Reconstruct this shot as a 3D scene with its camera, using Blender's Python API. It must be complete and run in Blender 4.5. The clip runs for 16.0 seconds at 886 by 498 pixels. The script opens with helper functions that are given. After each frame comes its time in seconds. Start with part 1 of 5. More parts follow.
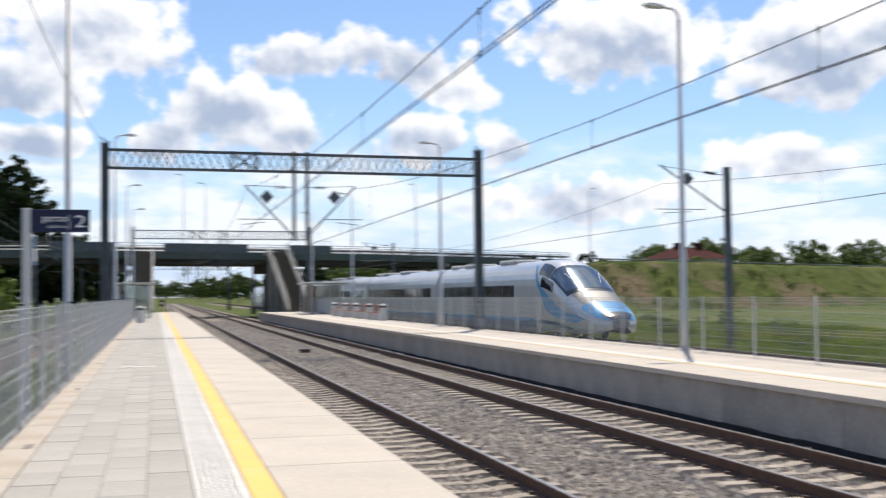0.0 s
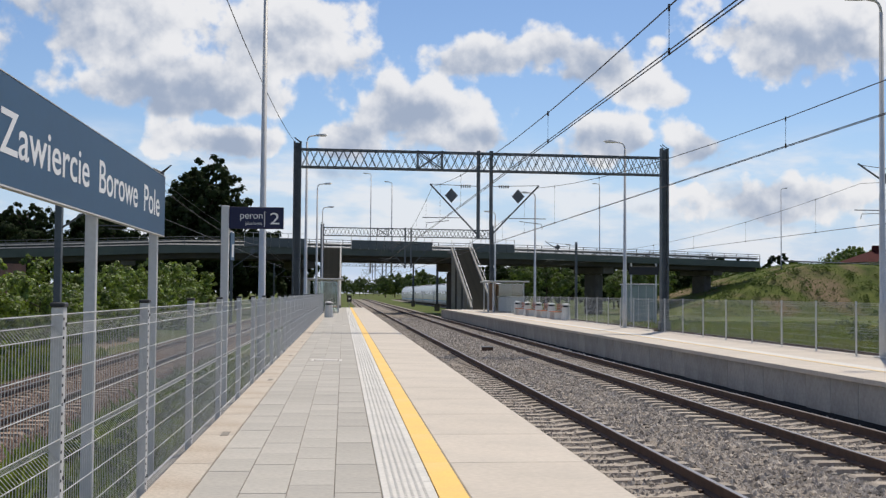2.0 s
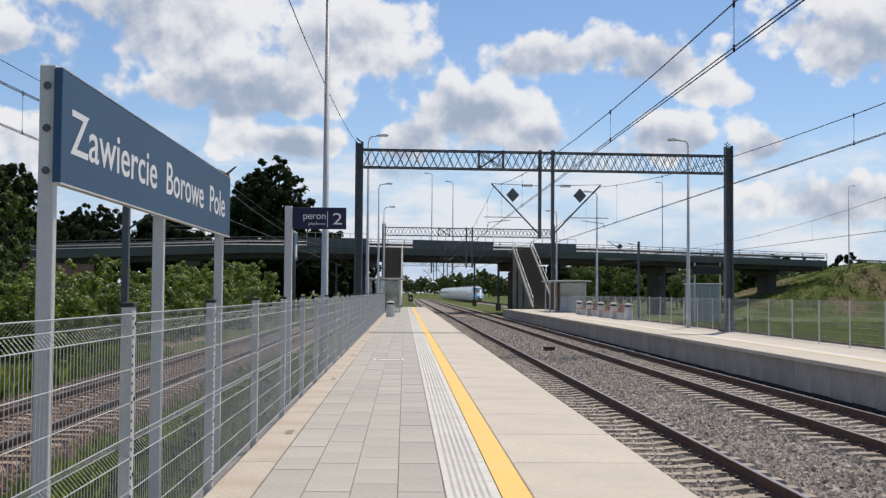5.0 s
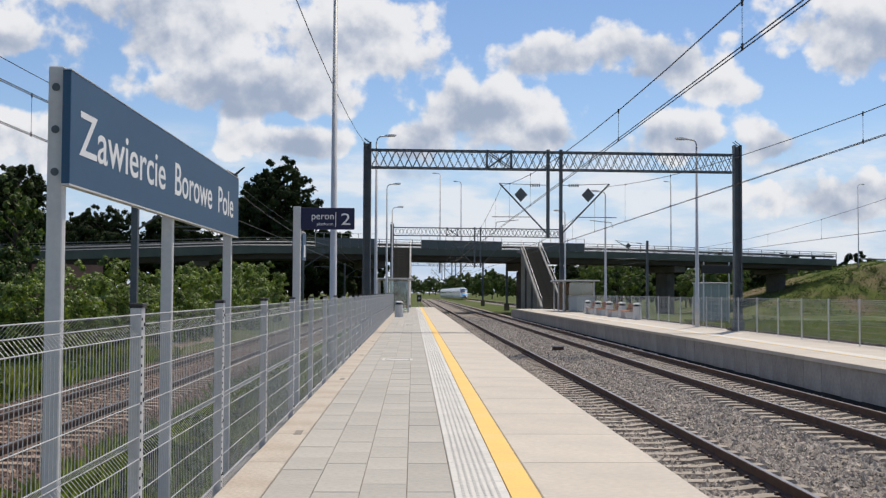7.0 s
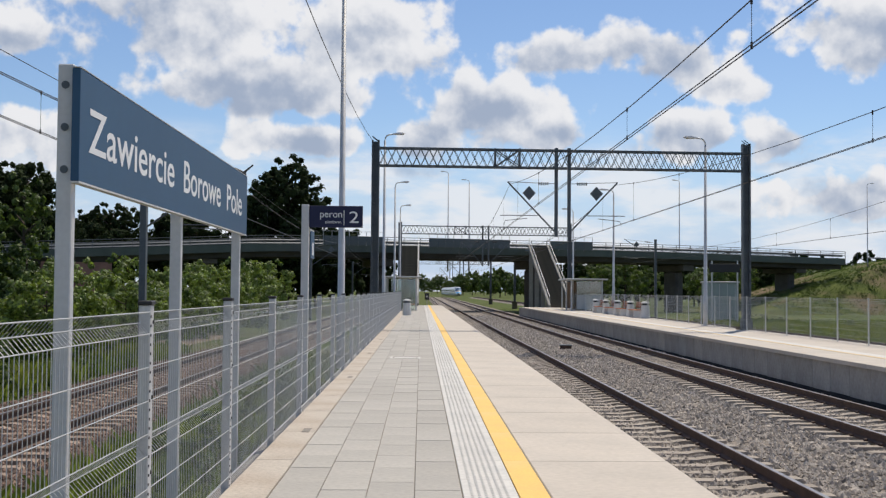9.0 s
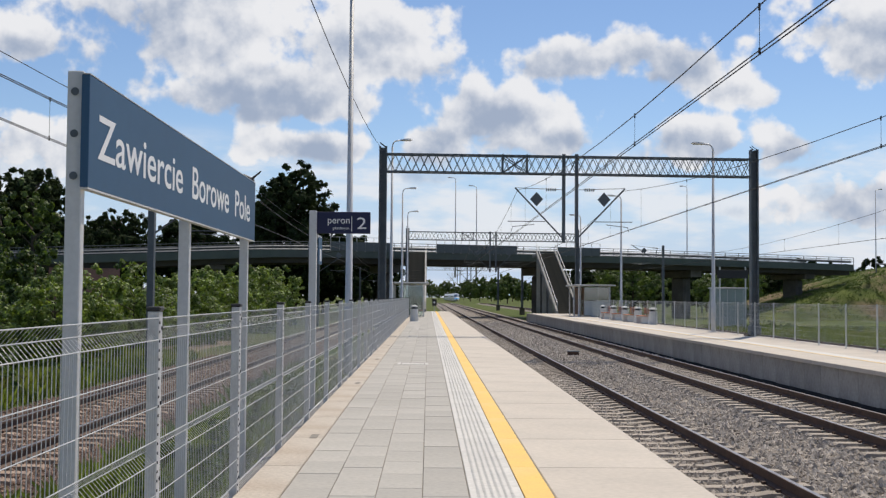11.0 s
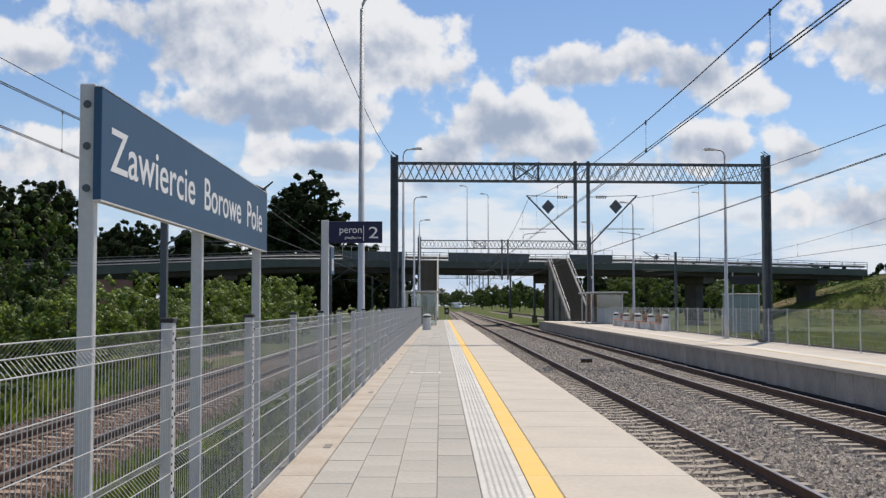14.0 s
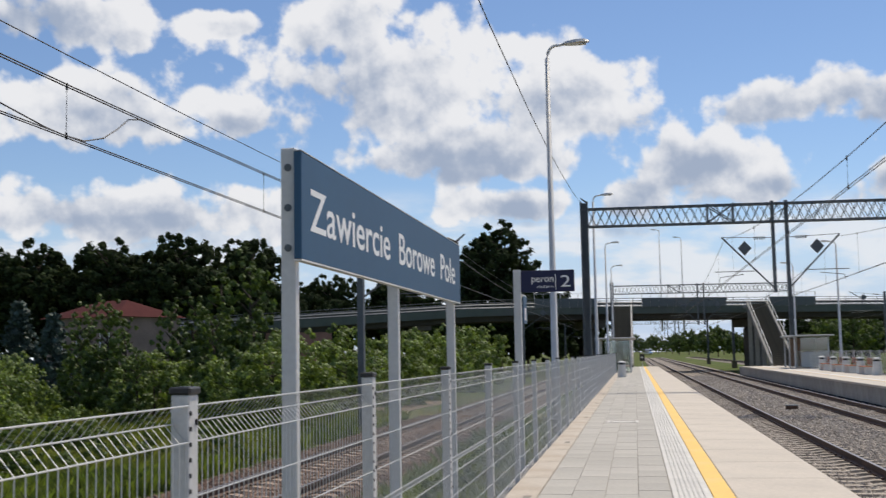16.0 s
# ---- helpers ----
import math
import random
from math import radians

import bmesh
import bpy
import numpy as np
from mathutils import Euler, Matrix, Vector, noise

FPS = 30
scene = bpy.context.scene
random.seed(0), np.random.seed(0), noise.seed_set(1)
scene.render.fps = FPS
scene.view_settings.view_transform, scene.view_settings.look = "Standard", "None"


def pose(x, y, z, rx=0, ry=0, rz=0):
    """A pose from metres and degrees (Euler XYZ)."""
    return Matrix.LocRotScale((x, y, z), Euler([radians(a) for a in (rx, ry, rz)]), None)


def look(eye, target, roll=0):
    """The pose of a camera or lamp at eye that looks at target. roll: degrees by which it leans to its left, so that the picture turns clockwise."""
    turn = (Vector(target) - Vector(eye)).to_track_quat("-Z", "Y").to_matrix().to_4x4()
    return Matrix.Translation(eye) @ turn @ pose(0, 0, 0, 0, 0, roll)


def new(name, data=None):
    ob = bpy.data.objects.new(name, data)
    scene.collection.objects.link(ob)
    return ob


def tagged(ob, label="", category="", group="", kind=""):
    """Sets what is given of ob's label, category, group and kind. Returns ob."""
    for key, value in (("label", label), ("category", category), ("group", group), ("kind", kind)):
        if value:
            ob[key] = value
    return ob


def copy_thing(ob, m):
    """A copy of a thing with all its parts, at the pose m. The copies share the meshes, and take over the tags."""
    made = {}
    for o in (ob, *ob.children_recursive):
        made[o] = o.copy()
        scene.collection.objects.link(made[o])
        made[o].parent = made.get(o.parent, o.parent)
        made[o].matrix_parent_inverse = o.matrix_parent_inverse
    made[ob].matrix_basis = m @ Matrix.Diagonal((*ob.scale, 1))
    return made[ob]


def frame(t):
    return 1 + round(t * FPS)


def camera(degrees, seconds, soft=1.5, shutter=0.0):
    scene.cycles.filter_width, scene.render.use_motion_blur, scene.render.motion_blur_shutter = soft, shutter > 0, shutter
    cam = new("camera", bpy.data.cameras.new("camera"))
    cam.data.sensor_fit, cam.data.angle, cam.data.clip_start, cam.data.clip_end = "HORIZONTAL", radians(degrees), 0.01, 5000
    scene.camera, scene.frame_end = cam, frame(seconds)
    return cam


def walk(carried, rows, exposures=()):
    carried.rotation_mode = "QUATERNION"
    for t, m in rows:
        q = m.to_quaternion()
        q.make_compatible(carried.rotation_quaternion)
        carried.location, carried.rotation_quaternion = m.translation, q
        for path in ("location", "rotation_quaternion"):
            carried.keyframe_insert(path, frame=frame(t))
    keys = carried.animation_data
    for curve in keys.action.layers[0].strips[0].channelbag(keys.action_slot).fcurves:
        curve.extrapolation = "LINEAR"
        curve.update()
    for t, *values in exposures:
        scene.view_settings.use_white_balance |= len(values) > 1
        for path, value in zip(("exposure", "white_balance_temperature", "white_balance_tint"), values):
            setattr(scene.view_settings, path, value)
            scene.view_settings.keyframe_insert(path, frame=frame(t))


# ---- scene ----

# z = 0 is the paved platform level; the tracks run along +y
EYE = 1.50
RAIL = -0.684
cam = camera(42.99, 16.0, soft=1.3, shutter=0.5)
PATH = [
    (0.0, pose(0.032, -0.002, EYE - 0.008, 92.31, 0.60, -14.31)),
    (0.1, pose(0.031, -0.002, EYE - 0.008, 92.34, 0.56, -12.75)),
    (0.3, pose(0.027, -0.002, EYE - 0.007, 92.40, 0.44, -10.07)),
    (0.5, pose(0.024, -0.002, EYE - 0.007, 92.42, 0.35, -8.45)),
    (1.0, pose(0.014, -0.003, EYE - 0.005, 92.13, -0.20, -6.50)),
    (1.5, pose(0.009, -0.002, EYE - 0.004, 92.17, -0.42, -5.60)),
    (2.0, pose(0.009, 0.000, EYE - 0.003, 92.27, -0.45, -5.07)),
    (2.5, pose(0.010, 0.002, EYE - 0.004, 92.12, -0.38, -4.46)),
    (3.0, pose(0.010, 0.003, EYE - 0.005, 92.15, -0.30, -3.79)),
    (3.5, pose(0.006, 0.002, EYE - 0.006, 92.19, -0.46, -3.25)),
    (4.0, pose(0.000, -0.002, EYE - 0.003, 92.24, -0.36, -2.72)),
    (4.5, pose(-0.003, -0.003, EYE - 0.001, 92.23, -0.48, -2.22)),
    (7.0, pose(-0.003, -0.001, EYE - 0.001, 92.22, -0.30, -1.53)),
    (7.5, pose(-0.002, 0.000, EYE - 0.002, 92.22, -0.34, -1.57)),
    (8.0, pose(-0.004, 0.002, EYE - 0.002, 92.18, -0.42, -1.47)),
    (8.5, pose(-0.007, 0.002, EYE - 0.001, 92.15, -0.36, -1.29)),
    (9.0, pose(-0.006, 0.003, EYE - 0.001, 92.13, -0.44, -1.13)),
    (11.5, pose(-0.012, -0.001, EYE - 0.001, 92.47, -0.46, -0.69)),
    (12.0, pose(-0.013, -0.002, EYE - 0.000, 92.47, -0.47, -0.62)),
    (12.5, pose(-0.013, -0.003, EYE + 0.002, 92.49, -0.31, -0.60)),
    (13.0, pose(-0.012, -0.001, EYE + 0.002, 92.51, -0.26, -0.62)),
    (13.5, pose(-0.011, -0.002, EYE + 0.003, 92.61, -0.13, -0.56)),
    (14.0, pose(-0.012, -0.000, EYE + 0.002, 92.86, 0.02, -0.13)),
    (14.5, pose(-0.013, 0.002, EYE + 0.005, 93.13, 0.23, 1.25)),
    (15.0, pose(-0.016, 0.004, EYE + 0.012, 94.05, 0.50, 4.44)),
    (15.5, pose(-0.018, 0.006, EYE + 0.018, 94.66, 0.80, 7.33)),
    (16.0, pose(-0.025, 0.006, EYE + 0.023, 95.38, 1.02, 9.66)),
]
walk(cam, PATH, [(0.0, 0.15), (0.5, 0.02), (1.0, -0.15), (1.5, -0.20), (16.0, -0.20)])

# ---- light: sky with cumulus clouds, one sun ahead and to the right ----
SUN_AZ, SUN_EL = 25.0, 58.0          # degrees clockwise from +y, above the horizon
CLOUDS = [(-11.9, 13.7, 8.1, 4.8), (-3.1, 12.5, 5.5, 3.2), (-14.8, 16.8, 4.2, 2.3), (-7.6, 10.2, 7.7, 2.3), (-5.9, 7.5, 6.1, 1.2),
          (4.0, 9.0, 4.8, 2.3), (6.9, 8.0, 2.3, 1.2), (-0.1, 7.5, 2.9, 1.9), (7.6, 11.9, 3.3, 1.7), (9.9, 12.3, 2.3, 1.8),
          (13.0, 11.3, 3.6, 2.2), (15.4, 10.2, 2.4, 1.2), (13.4, 7.9, 2.6, 1.5), (17.5, 7.4, 2.1, 1.7), (24.4, 12.6, 6.5, 2.6),
          (33.1, 11.5, 6.5, 3.9), (31.0, 6.5, 3.9, 1.4), (-27.4, 12.0, 6.8, 2.6), (-19.8, 11.9, 2.3, 1.5), (-29.0, 16.2, 5.5, 2.0),
          (-21.1, 16.6, 2.6, 0.8), (-24.7, 7.0, 10.7, 2.0), (22.3, 4.9, 4.8, 1.3), (20.4, 4.5, 5.2, 1.5)]


def sky():
    world = bpy.data.worlds.new("sky")
    scene.world = world
    world.use_nodes = True
    nt = world.node_tree
    nt.nodes.clear()
    N, L = nt.nodes.new, nt.links.new

    def put(socket, v):
        if isinstance(v, (int, float)):
            socket.default_value = v
        else:
            L(v, socket)

    def m(op, a, b=0.0, c=0.0):
        n = N("ShaderNodeMath")
        n.operation = op
        put(n.inputs[0], a), put(n.inputs[1], b), put(n.inputs[2], c)
        return n.outputs[0]

    def noise_of(vec, scale, detail, rough=0.55):
        n = N("ShaderNodeTexNoise")
        L(vec, n.inputs["Vector"])
        n.inputs["Scale"].default_value, n.inputs["Detail"].default_value = scale, detail
        n.inputs["Roughness"].default_value = rough
        return n.outputs["Fac"]

    def ramp(v, lo, hi):
        n = N("ShaderNodeMapRange")
        n.interpolation_type = "SMOOTHSTEP"
        put(n.inputs[0], v)
        n.inputs[1].default_value, n.inputs[2].default_value = lo, hi
        return n.outputs[0]

    def mix(f, a, b):
        n = N("ShaderNodeMix")
        n.data_type = "RGBA"
        put(n.inputs[0], f)
        for s, v in ((n.inputs[6], a), (n.inputs[7], b)):
            if isinstance(v, tuple):
                s.default_value = (*v, 1)
            else:
                L(v, s)
        return n.outputs[2]

    tex = N("ShaderNodeTexSky")
    tex.sky_type, tex.sun_disc = "NISHITA", False
    tex.sun_elevation, tex.sun_rotation = radians(SUN_EL), radians(SUN_AZ)
    tex.air_density, tex.dust_density, tex.ozone_density = 1.0, 0.1, 3.5
    dim = N("ShaderNodeVectorMath")
    dim.operation = "MULTIPLY"
    L(tex.outputs[0], dim.inputs[0])
    dim.inputs[1].default_value = (SKY * 0.97, SKY * 0.98, SKY * 1.05)
    coord = N("ShaderNodeTexCoord").outputs["Generated"]
    sep = N("ShaderNodeSeparateXYZ")
    L(coord, sep.inputs[0])
    x, y, z = sep.outputs
    az = m("MULTIPLY", m("ARCTAN2", x, y), 57.2958)
    el = m("MULTIPLY", m("ARCSINE", z), 57.2958)
    # billows: the edges of the clouds are torn by noise at two sizes
    n1, n2 = noise_of(coord, 15.0, 5.0, 0.52), noise_of(coord, 60.0, 4.0, 0.5)
    # the same noise a little higher up: its difference models the lit heads of the billows
    up = N("ShaderNodeVectorMath")
    up.operation = "ADD"
    L(coord, up.inputs[0])
    up.inputs[1].default_value = (0.004, 0.0, 0.011)
    lit = m("SUBTRACT", n1, noise_of(up.outputs[0], 15.0, 5.0, 0.52))
    puff = N("ShaderNodeTexVoronoi")
    puff.feature = "SMOOTH_F1"
    L(coord, puff.inputs["Vector"])
    puff.inputs["Scale"].default_value, puff.inputs["Smoothness"].default_value = 34.0, 0.6
    lumps = m("MULTIPLY_ADD", puff.outputs["Distance"], -1.3, 0.6)
    n3 = noise_of(coord, 9.0, 3.0)
    az2 = m("ADD", az, m("MULTIPLY_ADD", n3, 3.0, -1.5))
    field, num, den = None, None, None
    for a, e, ra, re in CLOUDS:
        dx = m("MULTIPLY", m("SUBTRACT", az2, a), 1 / ra)
        dy = m("MULTIPLY", m("SUBTRACT", el, e), 1 / re)
        # flat below, heaped above
        dyf = m("MAXIMUM", dy, m("MULTIPLY", dy, -1.25))
        dist = m("SQRT", m("ADD", m("MULTIPLY", dx, dx), m("MULTIPLY", dyf, dyf)))
        f = m("SUBTRACT", 1.0, dist)
        near = m("MAXIMUM", m("ADD", f, 0.35), 0.0)
        near = m("MULTIPLY", near, near)
        field = f if field is None else m("SMOOTH_MAX", field, f, 0.25)
        num = m("MULTIPLY", near, dy) if num is None else m("MULTIPLY_ADD", near, dy, num)
        den = near if den is None else m("ADD", den, near)
    # grey undersides, white heads
    height = m("DIVIDE", num, m("ADD", den, 0.02))
    core = m("SUBTRACT", m("MULTIPLY_ADD", field, 0.75, 0.12), m("MULTIPLY", height, 0.55))
    # the rest of the sky carries the same kind of cloud
    wide = m("MULTIPLY", m("SUBTRACT", noise_of(coord, 5.0, 5.0), 0.57), 5.0)
    off = m("MAXIMUM", ramp(m("ABSOLUTE", az), 34.0, 44.0), ramp(el, 21.0, 28.0))
    field = m("MAXIMUM", field, m("SUBTRACT", m("MULTIPLY", m("ADD", wide, 1.0), off), 1.0))
    rough = m("ADD", m("MULTIPLY_ADD", n1, 2.0, -1.10), m("MULTIPLY_ADD", n2, 0.5, -0.25))
    rough = m("ADD", rough, m("MULTIPLY", lumps, 0.55))
    # a low layer of flat cumulus towards the horizon
    flat = N("ShaderNodeMapping")
    flat.inputs["Scale"].default_value = (1, 1, 3.2)
    L(coord, flat.inputs[0])
    n4 = noise_of(flat.outputs[0], 9.0, 5.0)
    low = m("MULTIPLY", m("SUBTRACT", 1.0, ramp(el, 6.0, 9.0)), m("MULTIPLY_ADD", n4, 5.0, -2.05))
    mask = m("MAXIMUM", ramp(m("ADD", field, rough), -0.06, 0.28), m("MULTIPLY", ramp(low, 0.0, 0.9), 0.75))
    haze = m("MULTIPLY", m("SUBTRACT", 1.0, ramp(el, 0.5, 9.0)), 0.88)
    soft = noise_of(coord, 13.0, 2.0, 0.4)
    shade = ramp(m("ADD", core, m("ADD", m("MULTIPLY_ADD", soft, 1.5, -0.75), m("MULTIPLY", lit, -3.2))), 0.10, 1.15)
    cloud = mix(shade, CLOUD_LIT, CLOUD_GREY)
    veil = mix(haze, dim.outputs[0], CLOUD_HAZE)
    both = mix(m("MULTIPLY", mask, 0.97), veil, cloud)
    bg = N("ShaderNodeBackground")
    L(both, bg.inputs[0])
    out = N("ShaderNodeOutputWorld")
    L(bg.outputs[0], out.inputs[0])


SKY = 0.115
CLOUD_LIT, CLOUD_GREY, CLOUD_HAZE = (0.97, 0.97, 0.99), (0.41, 0.485, 0.63), (0.57, 0.71, 0.94)
sky()
sun = new("sun", bpy.data.lights.new("sun", "SUN"))
sun.data.energy, sun.data.angle, sun.data.color = 4.9, radians(0.53), (1.0, 0.90, 0.76)
a, e = radians(SUN_AZ), radians(SUN_EL)
sun.matrix_world = look((0, 0, 60), (-math.sin(a) * math.cos(e), -math.cos(a) * math.cos(e), 60 - math.sin(e)))


# ---- materials ----
def mat(name, c1, c2=None, scale=4.0, rough=0.7, metal=0.0, bump=0.0, bscale=None, grain=0.25, piece=0.0, island=0.0, c3=None, stain=0.7, through_light=0.0):
    """Two tones mixed by broad noise, a fine grain over them, and a relief. piece / island: how much one piece differs from the next."""
    ma = bpy.data.materials.new(name)
    ma.use_nodes = True
    nt = ma.node_tree
    N, L = nt.nodes.new, nt.links.new
    b = nt.nodes["Principled BSDF"]
    b.inputs["Roughness"].default_value, b.inputs["Metallic"].default_value = rough, metal
    if rough > 0.8:
        b.inputs["Specular IOR Level"].default_value = 0.12
    co = N("ShaderNodeTexCoord").outputs["Object"]
    geo = N("ShaderNodeNewGeometry")
    pos = geo.outputs["Position"] if piece or island else co

    def tex(s, d):
        n = N("ShaderNodeTexNoise")
        L(pos if not piece else co, n.inputs["Vector"])
        n.inputs["Scale"].default_value, n.inputs["Detail"].default_value = s, d
        return n.outputs["Fac"]

    def ramped(v, lo, hi):
        n = N("ShaderNodeMapRange")
        L(v, n.inputs[0])
        n.inputs[1].default_value, n.inputs[2].default_value = lo, hi
        return n.outputs[0]

    def mix(f, a, c, kind="MIX"):
        n = N("ShaderNodeMix")
        n.data_type, n.blend_type = "RGBA", kind
        if isinstance(f, float):
            n.inputs[0].default_value = f
        else:
            L(f, n.inputs[0])
        for s, v in ((n.inputs[6], a), (n.inputs[7], c)):
            if isinstance(v, tuple):
                s.default_value = (*v, 1)
            else:
                L(v, s)
        return n.outputs[2]

    c2 = c2 or tuple(v * 0.8 for v in c1)
    col = mix(ramped(tex(scale, 4.0), 0.35, 0.68), c1, c2)
    if c3:
        col = mix(ramped(tex(scale * 0.23, 5.0), 0.5, stain), col, c3)
    g = ramped(tex(scale * 14, 3.0), 0.25, 0.75)
    dark = mix(g, (1 - grain,) * 3, (1 + grain * 0.4,) * 3)
    col = mix(1.0, col, dark, "MULTIPLY")
    if piece or island:
        info = N("ShaderNodeObjectInfo").outputs["Random"] if piece else geo.outputs["Random Per Island"]
        k = piece or island
        n = N("ShaderNodeMapRange")
        L(info, n.inputs[0])
        n.inputs[3].default_value, n.inputs[4].default_value = 1 - k, 1 + k
        v = N("ShaderNodeVectorMath")
        v.operation = "SCALE"
        L(col, v.inputs[0]), L(n.outputs[0], v.inputs["Scale"])
        col = v.outputs[0]
    L(col, b.inputs["Base Color"])
    if through_light:
        tr, mx = N("ShaderNodeBsdfTranslucent"), N("ShaderNodeMixShader")
        warm = mix(1.0, col, (1.5, 1.6, 0.7), "MULTIPLY")
        L(warm, tr.inputs[0])
        mx.inputs[0].default_value = through_light
        L(b.outputs[0], mx.inputs[1]), L(tr.outputs[0], mx.inputs[2])
        L(mx.outputs[0], nt.nodes["Material Output"].inputs[0])
    if bump:
        bu = N("ShaderNodeBump")
        bu.inputs["Strength"].default_value, bu.inputs["Distance"].default_value = bump, 0.02
        L(tex(bscale or scale * 9, 5.0), bu.inputs["Height"])
        L(bu.outputs[0], b.inputs["Normal"])
    return ma


PAVER = mat("grey_paver", (0.45, 0.43, 0.39), (0.39, 0.375, 0.345), 1.5, 0.85, bump=0.15, bscale=120, grain=0.12, piece=0.07)
PAVER_FAR = mat("grey_paver_far", (0.45, 0.43, 0.39), (0.39, 0.375, 0.345), 1.5, 0.85, bump=0.15, bscale=120, grain=0.12, island=0.07)
SLAB = mat("pale_concrete_slab", (0.57, 0.515, 0.445), (0.51, 0.465, 0.405), 1.2, 0.85, bump=0.1, bscale=90, grain=0.1, piece=0.03, c3=(0.50, 0.46, 0.40))
KERB = mat("kerb_concrete", (0.54, 0.49, 0.42), (0.47, 0.42, 0.36), 2.0, 0.9, bump=0.3, bscale=40, grain=0.2, c3=(0.42, 0.33, 0.25), stain=0.8)
TACTILE = mat("white_tactile_slab", (0.62, 0.60, 0.56), (0.54, 0.53, 0.50), 1.5, 0.8, grain=0.12, piece=0.03)
YELLOW = mat("yellow_line_paint", (0.82, 0.515, 0.115), (0.77, 0.48, 0.125), 2.5, 0.7, grain=0.1, c3=(0.74, 0.54, 0.20))
JOINT = mat("joint_sand", (0.30, 0.28, 0.25), (0.23, 0.21, 0.185), 6, 0.95)
WALLC = mat("platform_wall_concrete", (0.41, 0.39, 0.355), (0.31, 0.295, 0.27), 0.9, 0.9, bump=0.3, bscale=30, grain=0.18, piece=0.09, c3=(0.23, 0.22, 0.20))
BALLAST = mat("ballast_bed", (0.36, 0.315, 0.27), (0.20, 0.175, 0.15), 16, 0.95, bump=1.0, bscale=28, grain=0.6)
STONE = mat("ballast_stone", (0.52, 0.46, 0.39), (0.31, 0.275, 0.235), 9, 0.9, grain=0.25, island=0.45)
STONE_BROWN = mat("brown_ballast_stone", (0.32, 0.225, 0.17), (0.20, 0.13, 0.095), 9, 0.9, grain=0.25, island=0.4)
BALLAST_BROWN = mat("brown_ballast_bed", (0.20, 0.155, 0.125), (0.11, 0.08, 0.065), 16, 0.95, bump=1.0, bscale=28, grain=0.6)
SLEEPER = mat("sleeper_concrete", (0.44, 0.385, 0.325), (0.34, 0.30, 0.255), 3, 0.9, bump=0.2, grain=0.25, piece=0.12)
SLEEPER_OLD = mat("weathered_sleeper_concrete", (0.38, 0.295, 0.235), (0.27, 0.205, 0.16), 3, 0.9, bump=0.2, grain=0.3, piece=0.15)
PALEYELLOW = mat("faded_yellow_line_paint", (0.66, 0.50, 0.26), (0.60, 0.48, 0.30), 2.5, 0.75, grain=0.12)
RAILM = mat("rusty_rail_side", (0.12, 0.068, 0.046), (0.075, 0.045, 0.032), 5, 0.8, grain=0.3)
RAILTOP = mat("worn_rail_head", (0.30, 0.28, 0.27), (0.20, 0.18, 0.17), 3, 0.35, 0.9)
GALV = mat("galvanised_steel", (0.62, 0.62, 0.615), (0.54, 0.54, 0.535), 3, 0.5, 0.15, grain=0.12)
WIRE = mat("galvanised_wire", (0.58, 0.58, 0.57), (0.5, 0.5, 0.49), 3, 0.45, 0.3, grain=0.1)
BLACK = mat("black_plastic", (0.02, 0.02, 0.022), None, 4, 0.5)
PALEPOST = mat("light_grey_sign_post", (0.64, 0.64, 0.63), (0.58, 0.58, 0.57), 2, 0.5, grain=0.08)
BLUE = mat("blue_sign_face", (0.026, 0.088, 0.172), (0.022, 0.076, 0.152), 0.7, 0.55, grain=0.04)
NAVY = mat("navy_sign_face", (0.008, 0.012, 0.058), (0.006, 0.010, 0.048), 0.7, 0.6, grain=0.04)
WHITE = mat("white_lettering", (0.85, 0.85, 0.84), (0.8, 0.8, 0.8), 2, 0.5, grain=0.03)
DARKSTEEL = mat("dark_painted_steel", (0.11, 0.128, 0.142), (0.08, 0.095, 0.11), 2, 0.5, 0.2, grain=0.2)
CABLE = mat("contact_wire", (0.05, 0.045, 0.042), None, 4, 0.5, 0.5)
GIRDER = mat("grey_green_bridge_girder", (0.085, 0.108, 0.092), (0.066, 0.084, 0.072), 0.6, 0.6, grain=0.15, c3=(0.08, 0.09, 0.085))
# beams and deck: the shade beneath the bridge is painted in as a near-black tone
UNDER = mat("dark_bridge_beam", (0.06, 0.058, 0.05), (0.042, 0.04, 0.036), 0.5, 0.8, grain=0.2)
SCREEN = mat("dark_screen_panel", (0.09, 0.11, 0.115), (0.075, 0.09, 0.10), 0.8, 0.4, grain=0.1)
ROADCON = mat("bridge_concrete", (0.33, 0.32, 0.29), (0.25, 0.245, 0.22), 0.6, 0.9, bump=0.2, grain=0.2)
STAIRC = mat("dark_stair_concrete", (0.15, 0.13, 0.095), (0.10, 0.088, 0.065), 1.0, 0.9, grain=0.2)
# pier copy of the bridge concrete, darkened by the deck's shadow in its colour
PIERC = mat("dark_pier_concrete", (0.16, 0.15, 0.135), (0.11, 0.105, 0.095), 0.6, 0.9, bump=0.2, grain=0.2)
ABUT = mat("reddish_abutment", (0.30, 0.17, 0.14), (0.24, 0.14, 0.12), 0.8, 0.9, grain=0.2)
ASPHALT = mat("asphalt", (0.055, 0.055, 0.055), (0.04, 0.04, 0.04), 3, 0.9, grain=0.3)
GRASS = mat("grass_ground", (0.105, 0.14, 0.026), (0.055, 0.082, 0.016), 0.35, 0.95, bump=0.8, bscale=6, grain=0.6, c3=(0.15, 0.14, 0.05), stain=0.66)
